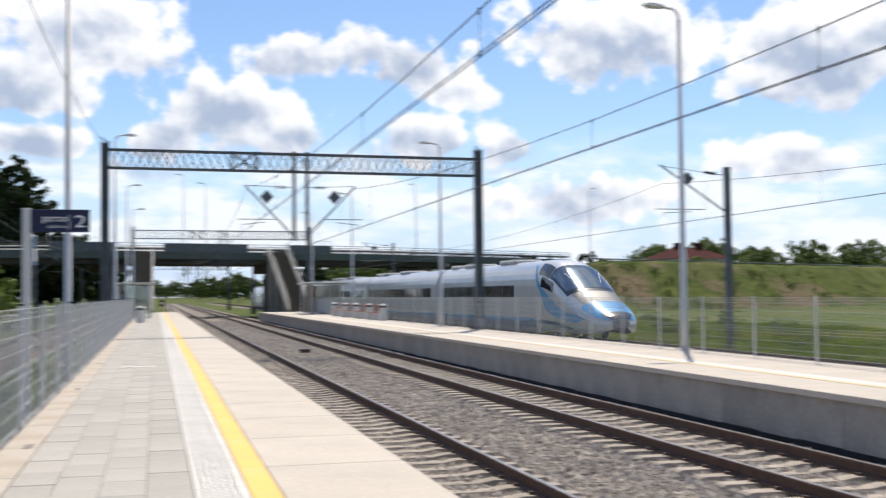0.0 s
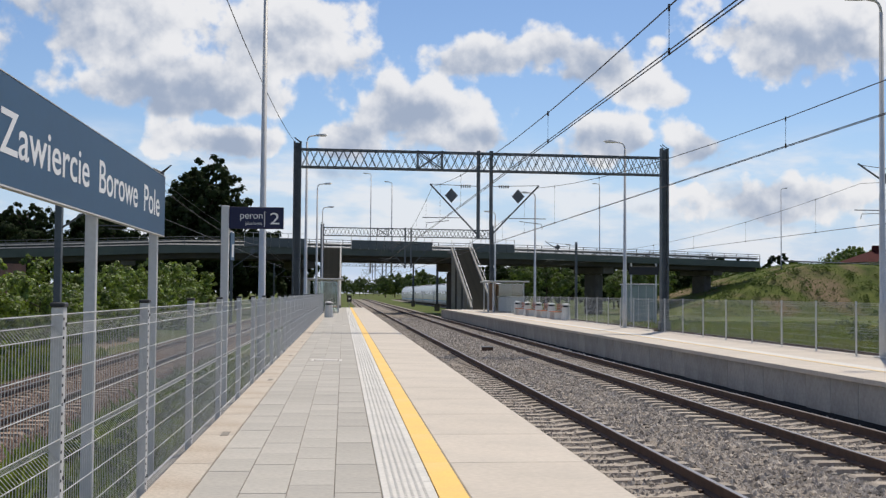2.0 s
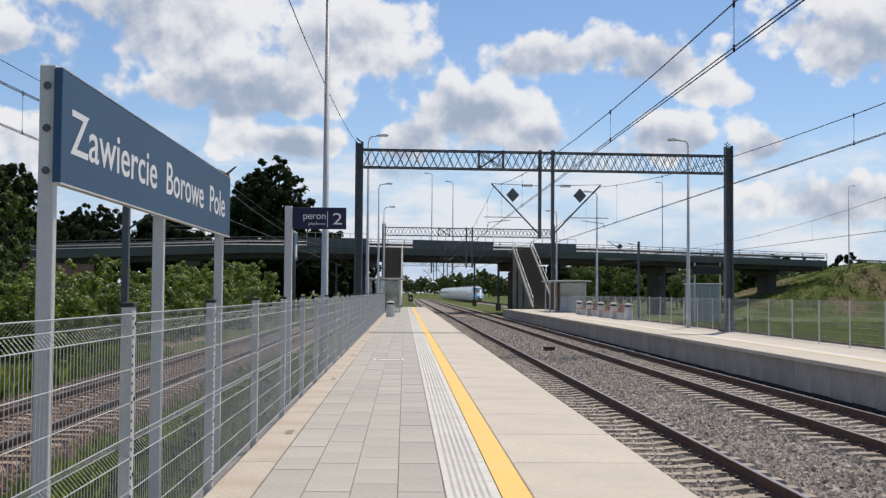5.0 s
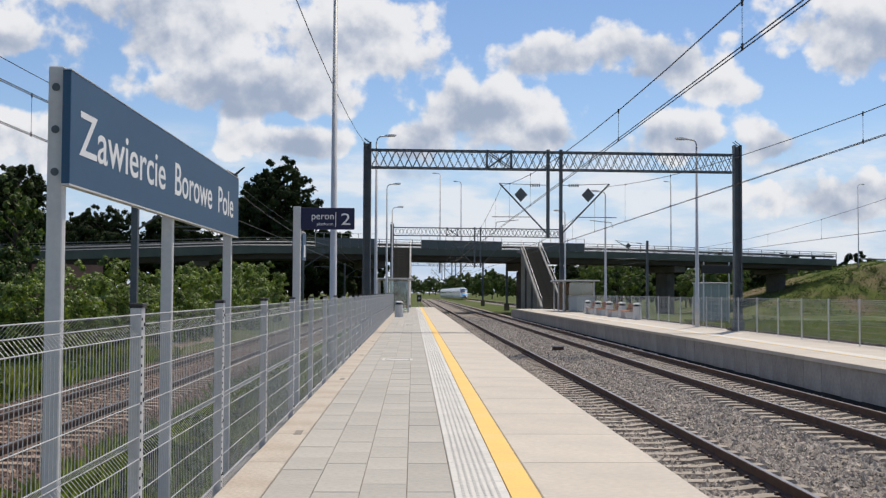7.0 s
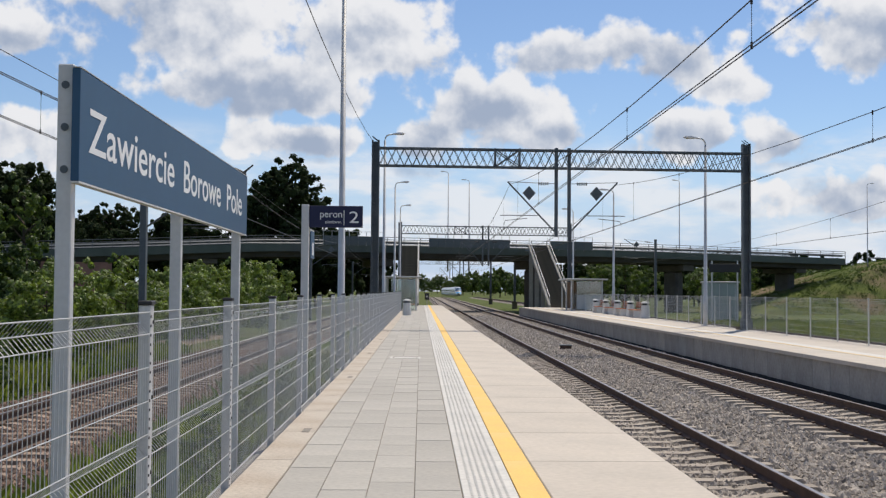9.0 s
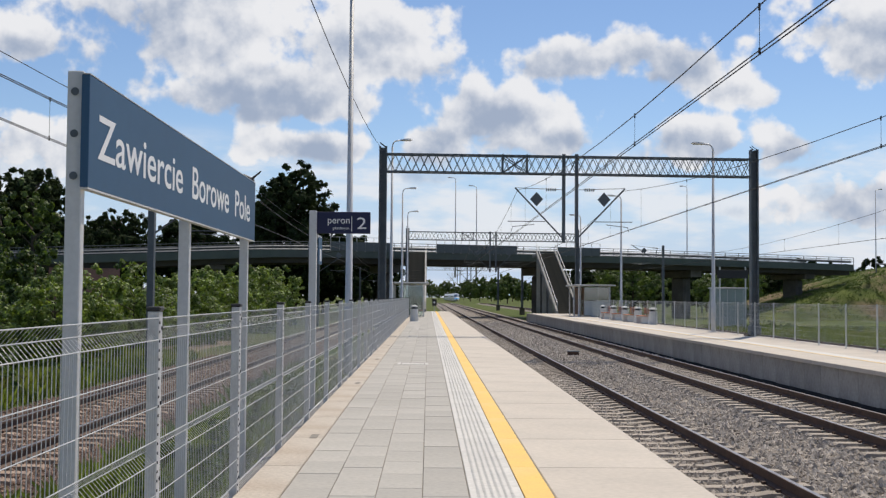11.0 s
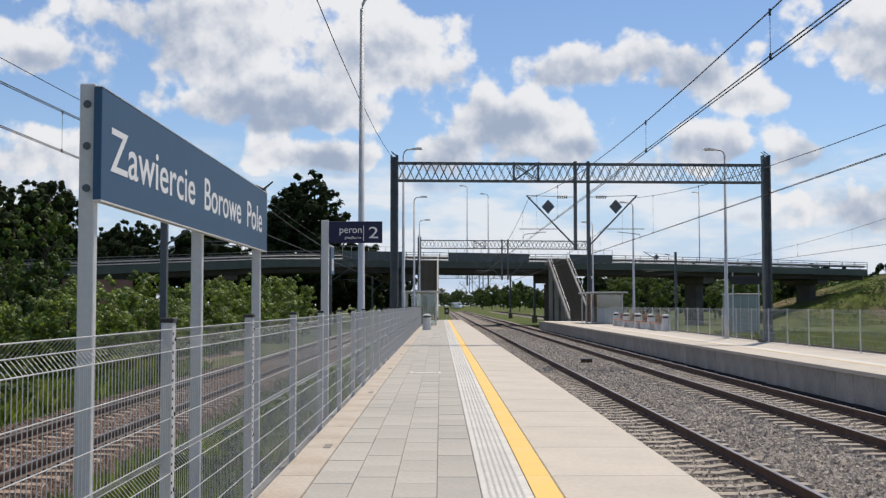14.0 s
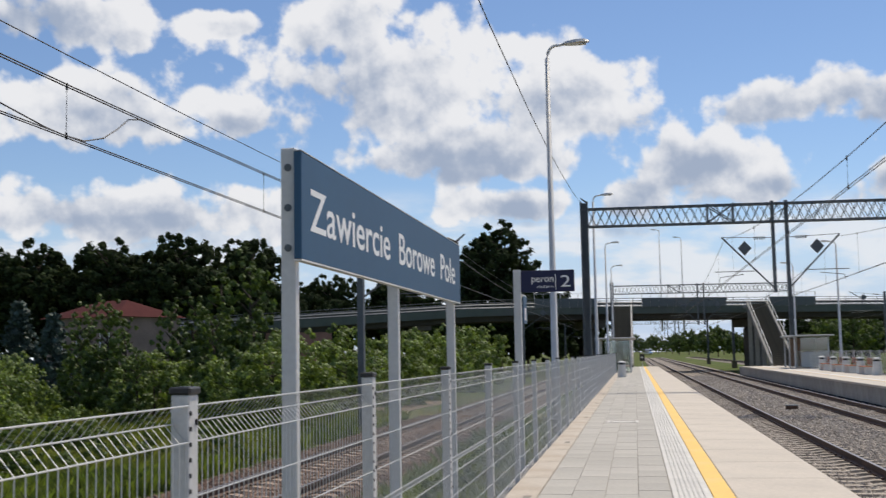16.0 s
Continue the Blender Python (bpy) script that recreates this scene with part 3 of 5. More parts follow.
# ---- poles, lamps, wires ----
def street_lamp(x, y, h, arm, label, base=0.0):
    """A tapered steel pole with a bent arm to one side and a flat luminaire."""
    root = thing("street_lamp", label, "street lamp", group="platform lamps", m=pose(x, y, base))
    h -= base
    tube_pts = [(0, 0, -0.3), (0, 0, 1.3), (0, 0, 1.32), (0, 0, h - 0.35)]
    part("pole", tube(B(), tube_pts, [0.105, 0.10, 0.085, 0.05], 12), GALV, root, smooth=True)
    part("base_plate", box(B(), -0.17, 0.17, -0.17, 0.17, 0.0, 0.03, 0.006), GALV, root)
    pts = [(0, 0, h - 0.36)] + [(arm * 0.2 * (1 - math.cos(q)), 0, h - 0.36 + 0.30 * math.sin(q)) for q in (0.4, 0.8, 1.2, 1.5)] + [(arm * 0.42, 0, h - 0.03)]
    part("arm", tube(B(), pts, 0.035, 8), GALV, root, smooth=True)
    bm = B()
    xs = [(0.36, 0.05, 0.02), (0.46, 0.10, 0.05), (0.68, 0.13, 0.07), (0.90, 0.12, 0.055), (1.0, 0.07, 0.02)]
    rings = []
    for xx, w, t in xs:
        z = h - 0.03 + (xx - 0.4) * 0.06
        rings.append([bm.verts.new((arm * xx, a * w, z + b * t)) for a, b in ((-1, -0.2), (-0.6, 1), (0.6, 1), (1, -0.2), (0.7, -0.6), (-0.7, -0.6))])
    for a, b in zip(rings, rings[1:]):
        for k in range(6):
            bm.faces.new((a[k], a[(k + 1) % 6], b[(k + 1) % 6], b[k]))
    bm.faces.new(rings[0]), bm.faces.new(rings[-1])
    head = part("luminaire", bm, GALV, root, "grey flat lamp head")
    part("lens", box(B(), min(arm * 0.52, arm * 0.92), max(arm * 0.52, arm * 0.92), -0.08, 0.08, h - 0.062, h - 0.05), LENS, head)
    return root


def lattice(bm, p0, p1, size, n, chord=0.05, lace=0.022):
    """A square lattice beam: four chords and crossed lacing on every side."""
    p0, p1 = Vector(p0), Vector(p1)
    t = (p1 - p0).normalized()
    up = Vector((0, 0, 1)) if abs(t.z) < 0.9 else Vector((0, 1, 0))
    u = t.cross(up).normalized()
    w, d = size
    c = [u * sx * w / 2 + up * sz * d / 2 for sx, sz in ((-1, -1), (1, -1), (1, 1), (-1, 1))]
    for o in c:
        bar(bm, p0 + o, p1 + o, chord, chord)
    for k in range(n):
        a, b = p0.lerp(p1, k / n), p0.lerp(p1, (k + 1) / n)
        m = (a + b) / 2
        for i, j in ((0, 3), (1, 2), (3, 2), (0, 1)):
            bar(bm, a + c[i], m + c[j], lace, lace)
            bar(bm, m + c[j], b + c[i], lace, lace)
            bar(bm, a + c[j], m + c[i], lace, lace)
            bar(bm, m + c[i], b + c[j], lace, lace)
    return bm


def diamond(root, x, y, z, s=0.27):
    bm = B()
    v = [[bm.verts.new((x + a * s, y + d, z + b * s)) for a, b in ((0, -1.1), (1, 0), (0, 1.1), (-1, 0))] for d in (-0.01, 0.01)]
    bm.faces.new(v[0]), bm.faces.new(v[1][::-1])
    for k in range(4):
        bm.faces.new((v[0][k], v[0][(k + 1) % 4], v[1][(k + 1) % 4], v[1][k]))
    return part("diamond_plate", bm, DARKSTEEL, root, "dark diamond-shaped marker plate")


def portal(y, detail=True):
    """A catenary portal: two lattice masts, a lattice beam, and two hanging posts with slanting arms."""
    root = thing("catenary_portal", "dark grey steel lattice portal over the tracks", "catenary portal", group="portals over the tracks", m=pose(0, y, 0))
    for x, s in ((-1.9, 1), (13.36, -1)):
        bm = B()
        for dx in (-0.125, 0.125):
            box(bm, x + dx - 0.034, x + dx + 0.034, -0.16, 0.16, -1.3, 7.65)
        box(bm, x - 0.1, x + 0.1, -0.02, 0.02, -1.3, 7.6)
        for k in range(22):
            z = -1.0 + k * 0.4
            for f in (-0.15, 0.15):
                bar(bm, (x - 0.13, f, z), (x + 0.13, f, z + 0.2), 0.02, 0.03)
                bar(bm, (x + 0.13, f, z + 0.2), (x - 0.13, f, z + 0.4), 0.02, 0.03)
        part("mast", bm, DARKSTEEL, root)
        part("footing", box(B(), x - 0.35, x + 0.35, -0.35, 0.35, -1.3, 0.06, 0.02), STAIRC, root)
        if detail:
            part("mast_foot", box(B(), x - 0.22, x + 0.22, -0.22, 0.22, 0.06, 0.42, 0.03), DARKSTEEL, root)
    part("beam", lattice(B(), (-1.75, 0, 6.97), (13.2, 0, 6.88), (0.45, 0.72), 22, 0.06, 0.022), DARKSTEEL, root)
    bm = B()
    for x in (3.0, 4.0):
        box(bm, x - 0.03, x + 0.03, -0.28, 0.28, 6.55, 7.35)
    for f in (-0.26, 0.26):
        bar(bm, (3.0, f, 6.6), (4.0, f, 7.3), 0.04, 0.04)
        bar(bm, (4.0, f, 6.6), (3.0, f, 7.3), 0.04, 0.04)
    part("beam_joint", bm, DARKSTEEL, root)
    for x, out in ((5.52, -1), (6.05, 1)):
        part("hanging_post", box(B(), x - 0.065, x + 0.065, -0.08, 0.08, 3.75, 7.4), DARKSTEEL, root)
        tip = (x + out * 2.0, 0, 6.0)
        foot = (x + out * 0.05, 0, 3.95)
        part("slanting_arm", tube(B(), [foot, tip], 0.035, 6), DARKSTEEL, root)
        part("stay", tube(B(), [(x, 0, 5.93), tip], 0.012, 5), CABLE, root)
        bm = B()
        for k in range(5):
            xx = x + out * (0.35 + k * 0.09)
            tube(bm, [(xx - 0.02, 0, 5.93), (xx + 0.02, 0, 5.93)], 0.065, 8)
        part("insulator", bm, BLACK, root)
        ax = x + out * 0.75
        part("steady_arm", tube(B(), [(ax, 0, 4.62), (x + out * 2.3, 0, 4.62)], 0.018, 5), DARKSTEEL, root)
        part("registration_arm", tube(B(), [(x + out * 1.2, 0, 4.5), (x + out * 2.1, 0, 4.4), (x + out * 2.15, 0, 4.2)], 0.014, 5), DARKSTEEL, root)
        if detail:
            diamond(root, x + out * 1.12, -0.06, 5.53)
    return root


def sag(y, a, b, za, zb, dip):
    t = (y - a) / (b - a)
    return za + (zb - za) * t - 4 * dip * t * (1 - t)


def catenary(x, supports, label, z_c=4.22, z_s=5.9, z_low=4.72, r=0.009, double=False):
    """Contact wires, a messenger wire that sags from support to support, and droppers."""
    root = thing("overhead_line", label, "overhead line", group="overhead lines")
    for a, b in zip(supports, supports[1:]):
        n = 16
        ys = [a + (b - a) * k / n for k in range(n + 1)]
        dip = z_s - z_low
        for d in ((-0.03, 0.03) if double else (0,)):
            part("messenger_wire", tube(B(), [(x + d, y, sag(y, a, b, z_s, z_s, dip)) for y in ys], r, 5), CABLE, root)
        if double:
            part("feeder_wire", tube(B(), [(x, y, 0.25 + sag(y, a, b, z_s, z_s, dip - 0.12)) for y in ys], r * 0.8, 5), CABLE, root)
        for d in (-0.03, 0.03):
            part("contact_wire", tube(B(), [(x + d, a, z_c), (x + d, b, z_c)], r * 0.9, 5), CABLE, root)
        for k in range(1, 9):
            y = a + (b - a) * (k - 0.5) / 8
            z = sag(y, a, b, z_s, z_s, dip)
            dr = part("dropper", tube(B(), [(x, y, z_c), (x, y, z)], 0.004, 4), CABLE, root)
            part("clamp", tube(B(), [(x, y, z_c - 0.03), (x, y, z_c + 0.05)], 0.014, 6), CABLE, dr)
            part("clamp", tube(B(), [(x, y, z - 0.05), (x, y, z + 0.03)], 0.014, 6), CABLE, dr)
    return root


def mast_with_bracket(x, y, h, arm, label, gate=0.0):
    """A single catenary mast with a slanting bracket; arm: metres towards the track, with its sign."""
    root = thing("catenary_mast", label, "catenary mast", group="single catenary masts", m=pose(x, y, 0))
    part("mast", box(B(), -0.105, 0.105, -0.13, 0.13, -1.3, h, 0.01), DARKSTEEL, root)
    tip, foot = (arm, 0, h + 0.05), (0, 0, h - 1.9)
    part("bracket", tube(B(), [foot, tip], 0.035, 6), DARKSTEEL, root)
    part("stay", tube(B(), [(0, 0, h - 0.35), (arm * 0.98, 0, h)], 0.013, 5), CABLE, root)
    bm = B()
    for k in range(5):
        q = 0.18 + k * 0.035
        tube(bm, [(arm * (q - 0.008), 0, h - 0.34 + 0.35 * q), (arm * (q + 0.008), 0, h - 0.34 + 0.35 * q)], 0.065, 8)
    part("insulator", bm, BLACK, root)
    part("steady_arm", tube(B(), [(arm * 0.35, 0, h - 1.75), (arm * 1.05, 0, h - 1.75)], 0.02, 5), DARKSTEEL, root)
    part("registration_arm", tube(B(), [(arm * 0.55, 0, h - 1.85), (arm * 0.95, 0, h - 1.9), (arm * 0.97, 0, h - 2.1)], 0.014, 5), DARKSTEEL, root)
    diamond(root, arm * 0.6, -0.06, h - 0.5)
    return root


# ---- signs ----
def lettering(text, size, m, material, parent, width=None, label="", bold=0.0):
    cu = bpy.data.curves.new("lettering", "FONT")
    cu.body, cu.size, cu.extrude = text, size, 0.0006
    cu.offset = bold
    ob = new("lettering", cu)
    bpy.context.view_layer.update()
    me = bpy.data.meshes.new_from_object(ob.evaluated_get(bpy.context.evaluated_depsgraph_get()))
    bpy.data.objects.remove(ob)
    co = np.array([v.co[:] for v in me.vertices])
    k = width / (co[:, 0].max() - co[:, 0].min()) if width else 1.0
    x0 = co[:, 0].min()
    for v in me.vertices:
        v.co.x = (v.co.x - x0) * k
    me.materials.append(material)
    o = new("lettering", me)
    o.parent, o.matrix_basis = parent, m
    if label:
        tagged(o, label)
    return o


def station_sign():
    root = thing("station_sign", "long blue station name board on three light grey posts", "station sign")
    x = -1.895
    for y in (6.14, 8.92, 11.78):
        p = part("post", box(B(), x - 0.088, x - 0.002, y - 0.035, y + 0.035, -1.1, 2.715, 0.006), PALEPOST, root)
        for z in (2.60, 2.37, 2.14):
            bm = tube(B(), [(x - 0.045, y - 0.041, z), (x - 0.045, y - 0.033, z)], 0.022, 12)
            part("bolt", bm, DARKSTEEL, p)
    board = part("board", box(B(), x, x + 0.045, 6.07, 11.9, 2.075, 2.688, 0.003), BLUE, root)
    bm = B()
    box(bm, x - 0.001, x + 0.047, 6.065, 11.905, 2.064, 2.074)
    box(bm, x - 0.001, x + 0.047, 6.065, 11.905, 2.689, 2.694)
    part("edge_strip", bm, PALEPOST, board)
    clip = thing("sign_clip", "small dark metal clip with short prongs on the sign's top edge", "sign clip", m=pose(x + 0.03, 11.75, 2.694))
    part("foot", box(B(), -0.02, 0.02, -0.05, 0.05, 0, 0.03, 0.004), BLACK, clip)
    for k, (dx, dy, dz) in enumerate(((-0.09, 0.02, 0.05), (0.10, -0.02, 0.08), (0.05, 0.06, 0.06))):
        part("prong", tube(B(), [(0, 0, 0.02), (dx, dy, 0.02 + dz)], [0.014, 0.008], 5), BLACK, clip)
    for word, y, w in (("Zawiercie", 6.235, 2.16), ("Borowe", 8.735, 1.60), ("Pole", 10.67, 0.88)):
        lettering(word, 0.355, pose(x + 0.0465, y, 2.252, 90, 0, 90), WHITE, board, w, bold=0.0025)
    return root


def platform_sign():
    root = thing("platform_sign", "navy platform number sign on a light grey post", "platform sign", m=pose(-1.75, 16.95, 0))
    part("post", box(B(), -0.055, 0.055, -0.06, 0.06, -1.1, 2.78, 0.006), PALEPOST, root)
    board = part("board", box(B(), 0.058, 0.86, -0.03, 0.03, 2.44, 2.765, 0.004), NAVY, root)
    f = -0.034
    lettering("peron", 0.15, pose(0.22, f, 2.59, 90, 0, 0), WHITE, board, 0.33)
    lettering("platform", 0.062, pose(0.30, f, 2.50, 90, 0, 0), WHITE, board, 0.24)
    part("divider", box(B(), 0.575, 0.585, -0.036, -0.031, 2.47, 2.70), WHITE, board)
    lettering("2", 0.25, pose(0.66, f, 2.51, 90, 0, 0), WHITE, board, 0.14)
    panel = part("side_panel", box(B(), 0.058, 0.075, 0.12, 0.65, 1.98, 2.40, 0.004), BLUE, root)
    part("arrow_block", box(B(), 0.0755, 0.079, 0.3, 0.5, 2.03, 2.22), WHITE, panel)
    part("panel_arm", box(B(), -0.04, 0.07, 0.06, 0.64, 2.38, 2.42), PALEPOST, root)
    return root


# ---- bridge and stairs ----
SKEW = math.degrees(math.atan(0.35))
BM = pose(5.6, 131.0, 0, 0, 0, SKEW)


def bridge():
    root = thing("road_bridge", "long grey-green road bridge on piers over the tracks", "bridge", m=BM)
    u0, u1 = -60.0, 57.0

    def drop(u):
        return -0.05 * max(0, -u - 22) - 0.012 * max(0, u - 20)

    us = list(np.arange(u0, u1 + 1, 6.0))

    def strip(name, d0, d1, z0, z1, material):
        bm = B()
        rows = [[bm.verts.new((u, d, z + drop(u))) for d, z in ((d0, z0), (d1, z0), (d1, z1), (d0, z1))] for u in us]
        for a, b in zip(rows, rows[1:]):
            for k in range(4):
                bm.faces.new((a[k], a[(k + 1) % 4], b[(k + 1) % 4], b[k]))
        bm.faces.new(rows[0]), bm.faces.new(rows[-1])
        return part(name, bm, material, root)

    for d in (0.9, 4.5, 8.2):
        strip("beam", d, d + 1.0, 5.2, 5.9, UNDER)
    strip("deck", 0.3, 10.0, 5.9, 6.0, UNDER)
    strip("edge_girder", 0.0, 0.3, 5.78, 6.62, GIRDER)
    strip("edge_girder", 10.0, 10.3, 5.78, 6.62, GIRDER)
    strip("road", 0.3, 10.0, 6.0, 6.45, ASPHALT)
    for d in (0.05, 10.15):
        for z in (6.98, 7.25, 7.52):
            part("handrail", tube(B(), [(u, d, z + drop(u)) for u in us], 0.035, 5), DARKSTEEL, root)
        part("crash_barrier", tube(B(), [(u, d + (0.6 if d < 5 else -0.6), 7.0 + drop(u)) for u in us], 0.15, 4), DARKSTEEL, root)
        pm = mesh_of("railing_post", box(B(), -0.03, 0.03, -0.03, 0.03, 6.6, 7.52), DARKSTEEL)
        for u in np.arange(u0, u1 + 0.1, 2.0):
            o = new("railing_post", pm)
            o.parent, o.location = root, (u, d, drop(u))
    for a, b in ((-5.0, 5.1), (10.4, 16.1), (-17.5, -10.5)):
        n = int((b - a) / 1.0)
        me = mesh_of("screen_panel", box(B(), 0.01, (b - a) / n - 0.01, -0.14, -0.10, 6.55, 7.56), SCREEN)
        for k in range(n):
            o = new("screen_panel", me)
            o.parent, o.location = root, (a + k * (b - a) / n, 0, 0)
        bm = B()
        for k in range(n + 1):
            u = a + k * (b - a) / n
            box(bm, u - 0.025, u + 0.025, -0.10, -0.04, 6.5, 8.1)
        box(bm, a, b, -0.09, -0.05, 8.06, 8.1)
        part("screen_frame", bm, GALV, root)
    for u in (-29.7, -9.6, 10.5, 30.6, 48.0):
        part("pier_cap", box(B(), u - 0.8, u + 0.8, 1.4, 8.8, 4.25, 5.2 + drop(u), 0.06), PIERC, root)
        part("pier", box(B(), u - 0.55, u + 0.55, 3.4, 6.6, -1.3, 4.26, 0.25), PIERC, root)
    part("abutment", box(B(), -47.0, -40.0, 0.4, 9.9, -1.3, 4.2), ABUT, root, "reddish masonry abutment")
    return root


def stairs(x0, x1, y0, y1, z1, label, fenced=True):
    """A straight flight between two sloping concrete cheeks, with landings and handrails."""
    root = thing("platform_stairs", label, "stairs", group="stairs to the bridge")
    n = 36
    dy, dz = (y1 - y0) / n, z1 / n
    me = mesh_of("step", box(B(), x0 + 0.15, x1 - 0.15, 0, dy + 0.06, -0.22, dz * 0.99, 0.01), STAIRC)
    for k in range(n):
        o = new("step", me)
        o.parent, o.location = root, (0, y0 + k * dy, k * dz)
    for x in (x0, x1):
        bm = B()
        v = []
        for xx in (x - 0.10, x + 0.10):
            v.append([bm.verts.new((xx, yy, zz)) for yy, zz in ((y0 - 0.3, -0.05), (y1, z1 - 0.45), (y1, z1 + 0.30), (y0 - 0.3, 0.25))])
        bm.faces.new(v[0]), bm.faces.new(v[1][::-1])
        for k in range(4):
            bm.faces.new((v[0][k], v[0][(k + 1) % 4], v[1][(k + 1) % 4], v[1][k]))
        part("cheek", bm, ROADCON, root)
        part("handrail", tube(B(), [(x, y0 - 0.3, 1.0), (x, y1, z1 + 1.1)], 0.03, 6), GALV, root)
        for k in range(9):
            yy = y0 - 0.25 + (y1 - y0) * k / 8
            zz = z1 * k / 8
            part("baluster", tube(B(), [(x, yy, zz + 0.2), (x, yy, zz + 1.05)], 0.022, 6), GALV, root)
    for k in (1, 2, 3):
        y = y0 + (y1 - y0) * k / 3.2
        for x in (x0 + 0.1, x1 - 0.1):
            part("pillar", box(B(), x - 0.2, x + 0.2, y - 0.2, y + 0.2, -1.3, z1 * k / 3.2 - 0.1), ROADCON, root)
    part("landing", box(B(), x0, x1, y1, y1 + 5, z1 - 0.3, z1), ROADCON, root)
    return root


def stair_tower():
    """The stairs at the end of the near platform, seen end on, with a solid dark wall under them."""
    root = stairs(-2.35, -0.30, 112.0, 127.5, 6.5, "concrete stairs from the platform up to the bridge")
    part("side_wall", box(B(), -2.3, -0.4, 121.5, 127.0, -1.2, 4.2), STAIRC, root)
    return root


# ---- platform furniture ----
def shelter(x, y, w, d, h, label, glazed=False):
    root = thing("platform_shelter", label, "shelter", group="platform shelters", m=pose(x, y, 0))
    for xx in (0.06, w - 0.06):
        for yy in (0.06, d / 2, d - 0.06):
            part("post", box(B(), xx - 0.05, xx + 0.05, yy - 0.05, yy + 0.05, 0, h), GALV, root)
    bm = B()
    box(bm, -0.25, w + 0.35, -0.3, d + 0.3, h, h + 0.12, 0.03)
    part("roof", bm, SHELTER, root)
    part("back_wall", box(B(), w - 0.12, w - 0.08, 0.1, d - 0.1, 0.15, h - 0.1), GLASS if glazed else BRICK, root)
    part("end_wall", box(B(), 0.5, w - 0.13, 0.02, 0.05, 0.1, 1.25), GLASS if glazed else SHELTER, root, "clear lower end pane" if glazed else "white lower end panel")
    p = part("end_pane", box(B(), 0.5, w - 0.13, 0.02, 0.04, 1.27, h - 0.1), GLASS, root)
    part("end_wall", box(B(), 0.5, w - 0.13, d - 0.05, d - 0.02, 0.1, h - 0.1), GLASS if glazed else BRICK, root)
    part("seat", box(B(), w - 0.6, w - 0.15, 0.4, d - 0.4, 0.42, 0.47, 0.01), ORANGE, root)
    return root


def litter_bin(x, y, label="white concrete litter bin with a dark slot"):
    root = thing("litter_bin", label, "litter bin", group="litter bins on the platform", m=pose(x, y, 0))
    part("body", tube(B(), [(0, 0, 0), (0, 0, 0.05), (0, 0, 0.75)], [0.26, 0.27, 0.23], 14), BINC, root, smooth=False)
    part("slot", tube(B(), [(0, 0, 0.75), (0, 0, 0.86)], 0.17, 12), BLACK, root)
    part("lid", tube(B(), [(0, 0, 0.86), (0, 0, 0.92), (0, 0, 0.98)], [0.25, 0.23, 0.10], 14), BINC, root)
    return root


def bench(x, y, label="orange slatted bench on concrete ends"):
    root = thing("bench", label, "bench", group="platform benches", m=pose(x, y, 0))
    for yy in (0.0, 1.7):
        part("end_block", box(B(), -0.25, 0.28, yy, yy + 0.12, 0, 0.44, 0.02), BINC, root)
    for k in range(4):
        part("seat_slat", box(B(), -0.24 + k * 0.12, -0.14 + k * 0.12, -0.1, 1.92, 0.44, 0.48, 0.006), ORANGE, root)
    for k in range(3):
        part("back_slat", box(B(), 0.26, 0.30, -0.1, 1.92, 0.56 + k * 0.13, 0.66 + k * 0.13, 0.006), ORANGE, root)
    for yy in (0.02, 1.72):
        part("back_support", box(B(), 0.30, 0.34, yy, yy + 0.06, 0.3, 0.94), GALV, root)
    return root


def equipment_cabin():
    root = thing("equipment_cabin", "pale grey-green metal equipment cabin in the grass", "cabin", m=pose(23.6, 92.0, -1.0))
    part("body", box(B(), 0, 2.5, 0, 2.2, 0, 3.35, 0.03), mat("cabin_paint", (0.30, 0.36, 0.335), (0.26, 0.31, 0.295), 0.6, 0.5, grain=0.08), root)
    for k in range(4):
        part("panel_rib", box(B(), 0.25 + k * 0.65, 0.29 + k * 0.65, -0.02, 0.0, 0.1, 3.25), GALV, root)
    part("roof", box(B(), -0.1, 2.6, -0.1, 2.3, 3.35, 3.45, 0.02), GALV, root)
    return root


def info_board():
    root = thing("signal_board", "black signal board on two grey posts", "signal", m=pose(22.6, 87.0, -1.0))
    for x in (0.0, 2.0):
        part("post", tube(B(), [(x, 0, 0), (x, 0, 5.0)], 0.06, 8), GALV, root)
    part("board", box(B(), -0.2, 2.2, -0.06, -0.01, 4.1, 4.75, 0.01), BLACK, root)
    return root


def track_box(x, y):
    root = thing("track_box", "small dark metal box between the tracks", "track box", m=pose(x, y, RAIL - 0.2))
    part("body", box(B(), -0.22, 0.22, -0.2, 0.2, 0, 0.17, 0.02), RAILM, root)
    part("lid", box(B(), -0.25, 0.25, -0.23, 0.23, 0.17, 0.20, 0.01), DARKSTEEL, root)
    return root


def cross_board(x, y):
    """A dark square board with a white cross at the platform's end."""
    root = thing("signal_board", "dark square board with a white cross on a post", "signal", m=pose(x, y, 0))
    part("post", box(B(), -0.04, 0.04, 0, 0.06, -1.1, 1.3), GALV, root)
    board = part("board", box(B(), -0.24, 0.24, -0.03, 0, 0.55, 1.25, 0.01), BLACK, root)
    bm = box(B(), -0.14, 0.14, -0.036, -0.031, 0.87, 0.93)
    part("cross", box(bm, -0.03, 0.03, -0.0365, -0.0315, 0.76, 1.04), WHITE, board)
    return root


